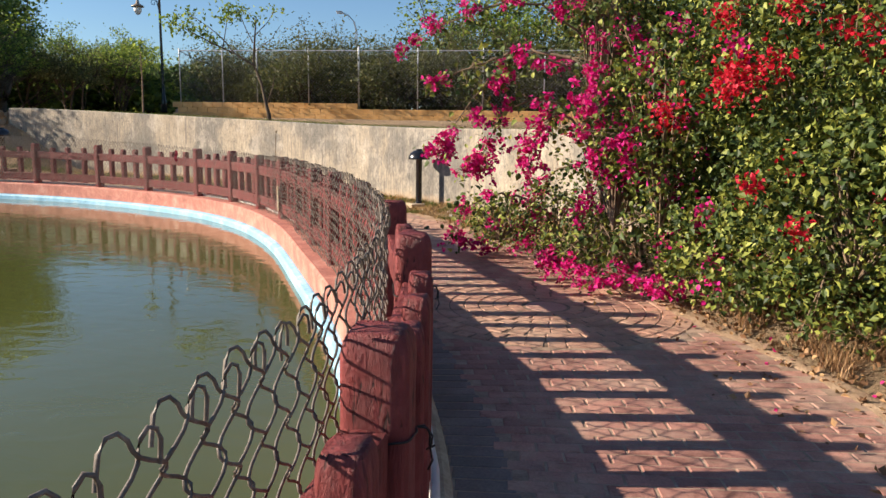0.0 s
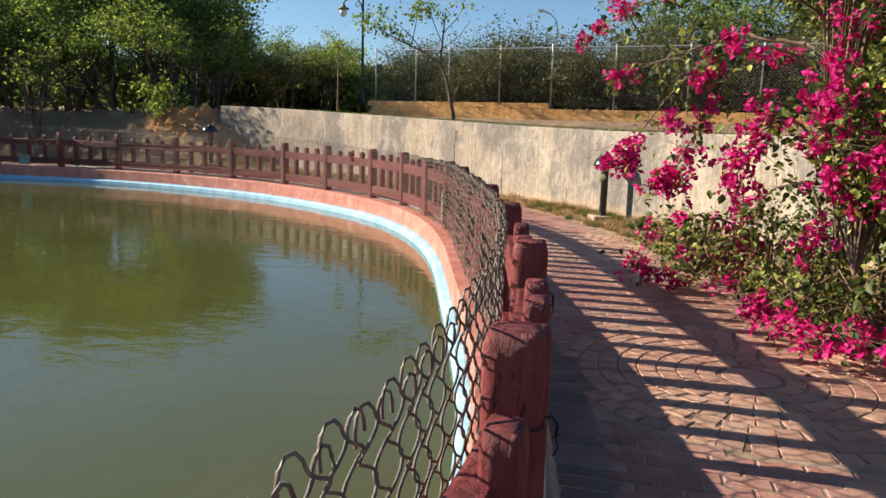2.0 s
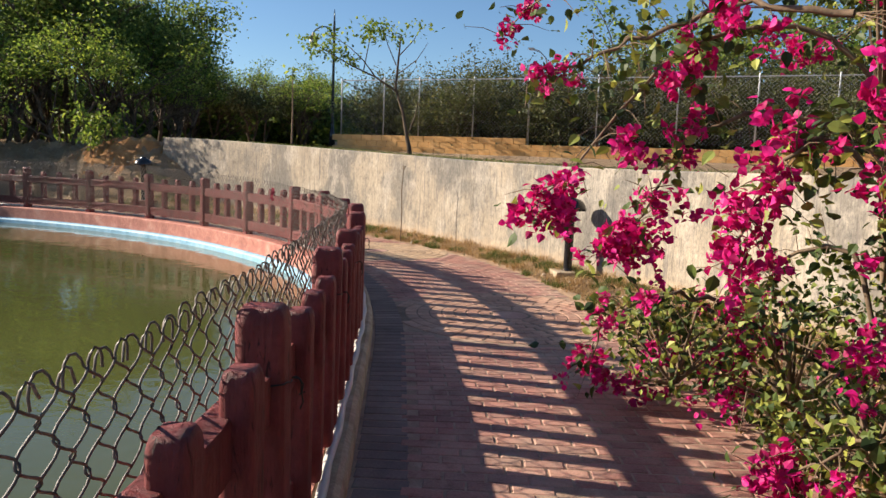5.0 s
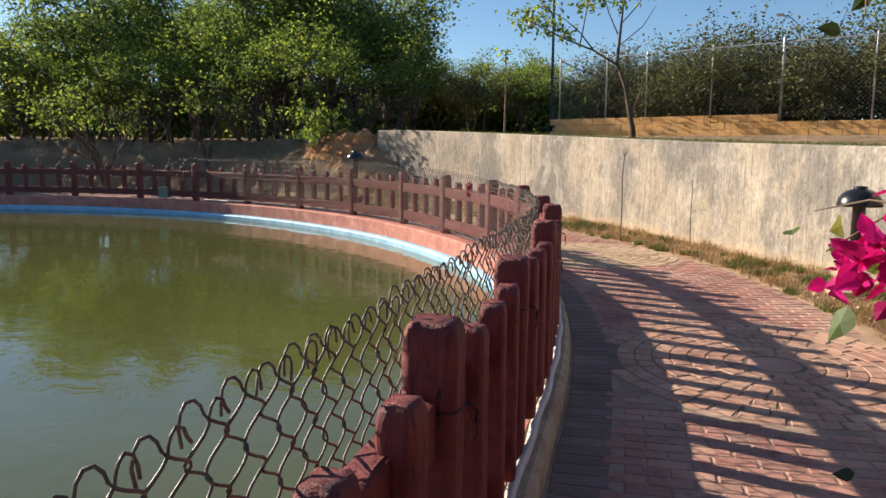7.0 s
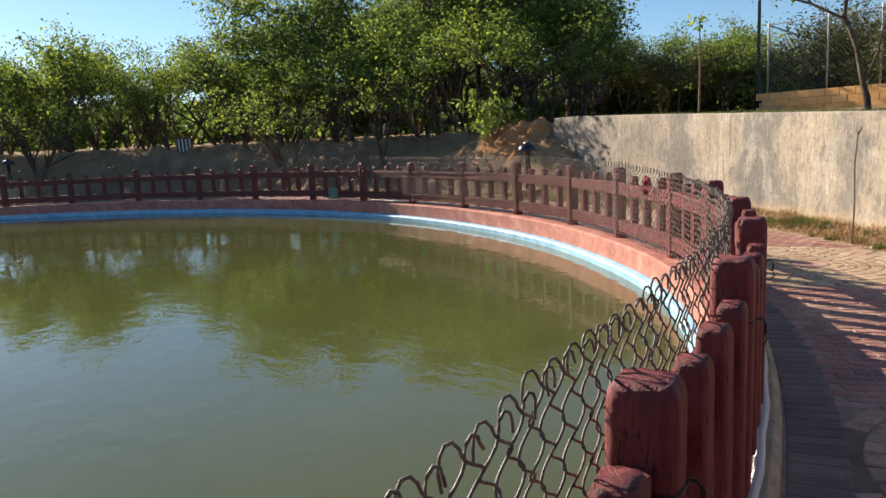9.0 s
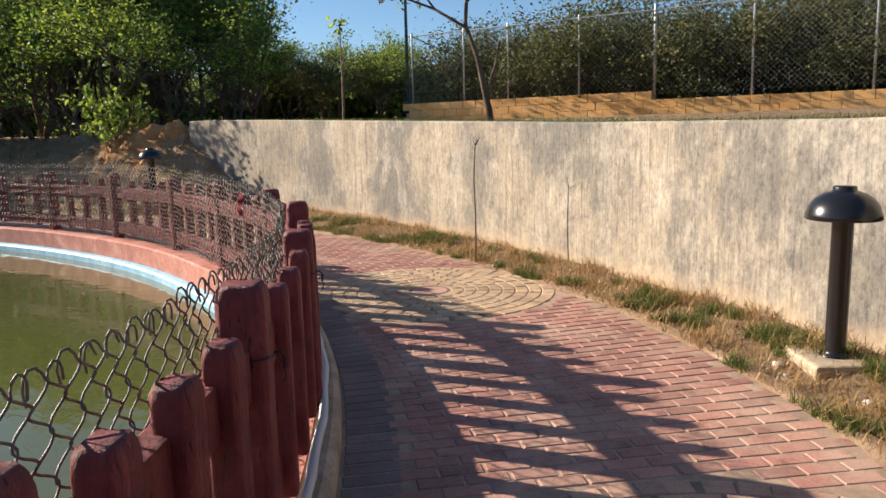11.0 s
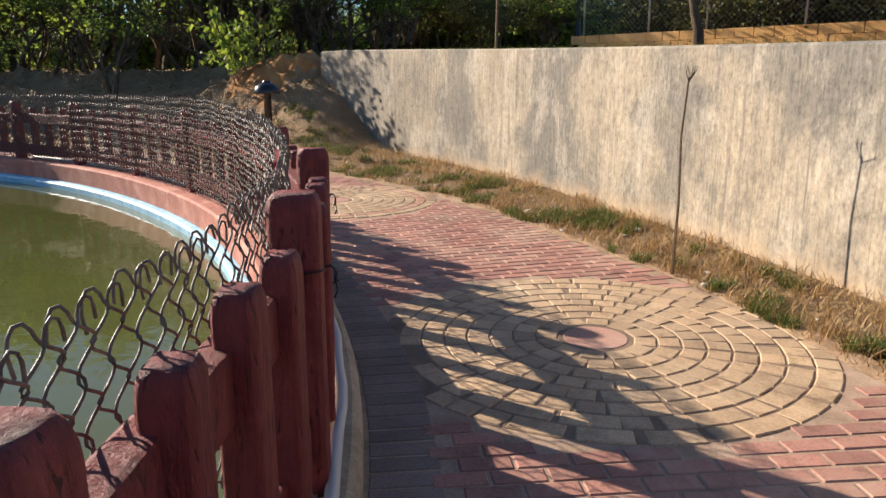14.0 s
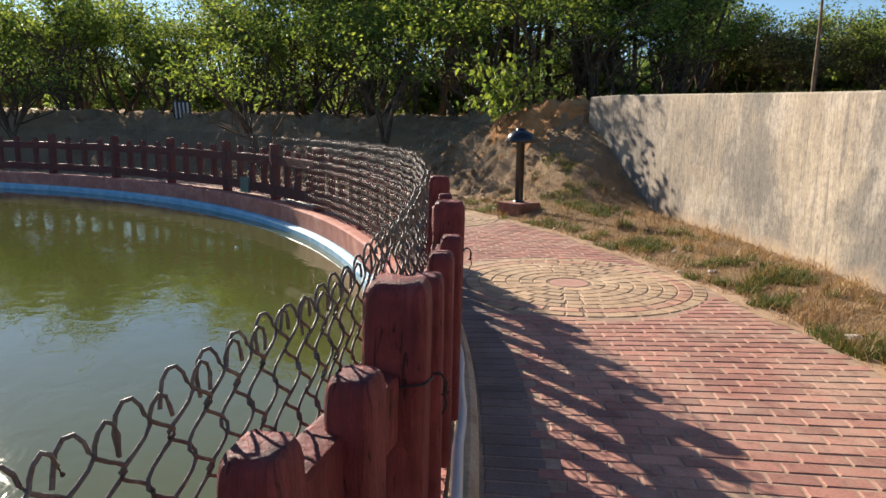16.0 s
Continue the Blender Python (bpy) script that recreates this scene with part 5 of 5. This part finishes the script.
def vent_box():
    p, a = fence_frame(104.4)
    t = thing("junction_box", "small pale green square box on the far fence", "box", at=(p.x, p.y, COPE + 0.16))
    t.rotation_euler.z = a
    bm = bmesh.new()
    box(bm, (0.3, 0.05, 0.26), Matrix.Translation((0, 0.07, 0)), 0.015)
    part("cover", bm, material("pale_green_plastic", (0.3, 0.42, 0.36), 0.5)[0], t)


vent_box()


def red_cloth():
    """A scrap of red cloth caught in the netting."""
    p = on_ring(56.9, 13.27, 0.9)
    t = thing("red_cloth", "scrap of bright red cloth caught in the netting", "cloth", at=p)
    V, F = [], []
    for i in range(9):
        for j in range(3):
            V.append((0.03 * (j - 1) + 0.014 * math.sin(i * 0.9), 0.01 * math.sin(i * 1.7 + j), 0.06 - 0.026 * i))
    for i in range(8):
        for j in range(2):
            F.append((i * 3 + j, i * 3 + j + 1, i * 3 + j + 4, i * 3 + j + 3))
    bulk("rag", V, F, material("red_cloth", (0.22, 0.012, 0.028), 0.85)[0], t, True)


red_cloth()


def pale_plate():
    p, a = fence_frame(37.75)
    t = thing("name_plate", "pale cream plate fixed to a fence post", "plate", at=(p.x, p.y, 0.42))
    t.rotation_euler.z = a
    bm = bmesh.new()
    box(bm, (0.1, 0.012, 0.36), Matrix.Translation((0, 0.082, 0)), 0.004)
    part("plate", bm, CREAM, t)


pale_plate()


def soil_heap():
    """Loose orange soil spread over the brow at the end of the retaining wall."""
    V, F, n = [], [], 60
    x0, y0 = -16.6, 20.3
    for i in range(n):
        for j in range(n):
            x, y = x0 + 3.6 * (i / (n - 1) - 0.5), y0 + 3.2 * (j / (n - 1) - 0.5)
            r = math.hypot((x - x0) / 1.8, (y - y0) / 1.6) + 0.25 * noise.noise((x * 1.3, y * 1.3, 8))
            rough = 0.1 * noise.noise((x * 2.6, y * 2.6, 3)) + 0.06 * noise.noise((x * 7, y * 7, 1))
            V.append((x, y, ground_z(x, y) - 0.1 + (0.16 + rough) * smooth(0.95, 0.5, r)))
    for i in range(n - 1):
        for j in range(n - 1):
            F.append((i * n + j, (i + 1) * n + j, (i + 1) * n + j + 1, i * n + j + 1))
    ob = bulk("earth_mound", V, F, grainy("orange_soil", (0.32, 0.15, 0.06), (0.52, 0.26, 0.1), (0.62, 0.36, 0.16), 3.0, 0.95, 30, 1.0, 0.05), None, True)
    tagged(ob, "loose orange soil heaped at the wall's end", "mound")


soil_heap()


def soil_clods():
    """Crumbled lumps of earth strewn over the bank behind the pond and at the wall's end."""
    rng = np.random.default_rng(31)
    ico = bmesh.new()
    bmesh.ops.create_icosphere(ico, subdivisions=1, radius=1.0)
    base = np.array([v.co[:] for v in ico.verts])
    tri = np.array([[v.index for v in f.verts] for f in ico.faces])
    ico.free()
    V, F, n = [], [], 0
    while n < 2600:
        deg, r = rng.uniform(91, 160), rng.uniform(16.1, 21.5)
        x, y = CX + r * math.cos(radians(deg)), CY + r * math.sin(radians(deg))
        if r < ring_r(deg, PATH_OUT) + 0.25 or (deg < WALL_TO and r > wall_r(deg) - 0.06):
            continue
        if noise.noise((x * 0.9, y * 0.9, 3)) + rng.uniform(-0.3, 0.3) < 0:
            continue
        size = 0.022 + 0.05 * rng.uniform() ** 3 + (0.03 if rng.uniform() < 0.04 else 0)
        form = base * (1 + 0.35 * rng.normal(0, 1, (len(base), 1)).clip(-1, 1)) * size * (1, rng.uniform(0.7, 1.3), 0.75)
        a = rng.uniform(0, math.tau)
        form = form @ np.array([[math.cos(a), math.sin(a), 0], [-math.sin(a), math.cos(a), 0], [0, 0, 1]])
        V.append(form + (x, y, ground_z(x, y) + size * 0.25))
        F.append(tri + n * len(base))
        n += 1
    ob = bulk("soil_clods", np.concatenate(V), np.concatenate(F), EARTH)
    tagged(ob, "crumbled lumps of dry brown earth on the bank", "soil", kind="stuff")


soil_clods()


def striped_board():
    x, y = -29.37, 14.21
    t = thing("marker_board", "small white and dark striped board on the bank", "board", at=(x, y, ground_z(x, y)))
    t.rotation_euler.z = radians(60)
    bm = bmesh.new()
    box(bm, (0.62, 0.03, 0.6), Matrix.Translation((0, 0, 0.35)) @ Matrix.Rotation(0.15, 4, "X"), 0.006)
    part("panel", bm, material("dark_board", (0.05, 0.05, 0.05), 0.6)[0], t)
    for k in range(4):
        bm = bmesh.new()
        box(bm, (0.06, 0.006, 0.52), Matrix.Translation((-0.21 + 0.14 * k, 0, 0.35)) @ Matrix.Rotation(0.15, 4, "X") @ Matrix.Translation((0, -0.02, 0)))
        part("stripe", bm, GREYPIPE, t, "white stripe")


striped_board()


def stones():
    rng = random.Random(12)
    forms = []
    for k in range(3):
        bm = bmesh.new()
        bmesh.ops.create_icosphere(bm, subdivisions=2, radius=0.05)
        for v in bm.verts:
            v.co *= 1 + 0.45 * noise.noise(v.co * 30 + Vector((k * 5, 0, 0)))
            v.co.z *= 0.6
        forms.append(part("stone", bm, material("pale_stone", (0.62, 0.58, 0.52), 0.85)[0]))
        tagged(forms[-1], "pale loose stone in the dry grass", "stone", "loose stones by the path")
        forms[-1].location = (-6.72, 16.6, 0.04) if k == 0 else (0, 0, 0)
    for i in range(26):
        d = rng.uniform(36, 92)
        r = ring_r(d, PATH_OUT) + rng.uniform(0.02, 0.5)
        x, y = CX + r * math.cos(radians(d)), CY + r * math.sin(radians(d))
        m = Matrix.Translation((x, y, max(ground_z(x, y), 0) + 0.012)) @ Matrix.Rotation(rng.uniform(0, 6), 4, "Z") @ Matrix.Scale(rng.uniform(0.3, 0.7), 4)
        if i < 2:
            forms[i + 1].matrix_basis = m
        else:
            ob = new("stone", forms[i % 3].data)
            ob.matrix_basis = m
            tagged(ob, "pale loose stone in the dry grass", "stone", "loose stones by the path")


stones()
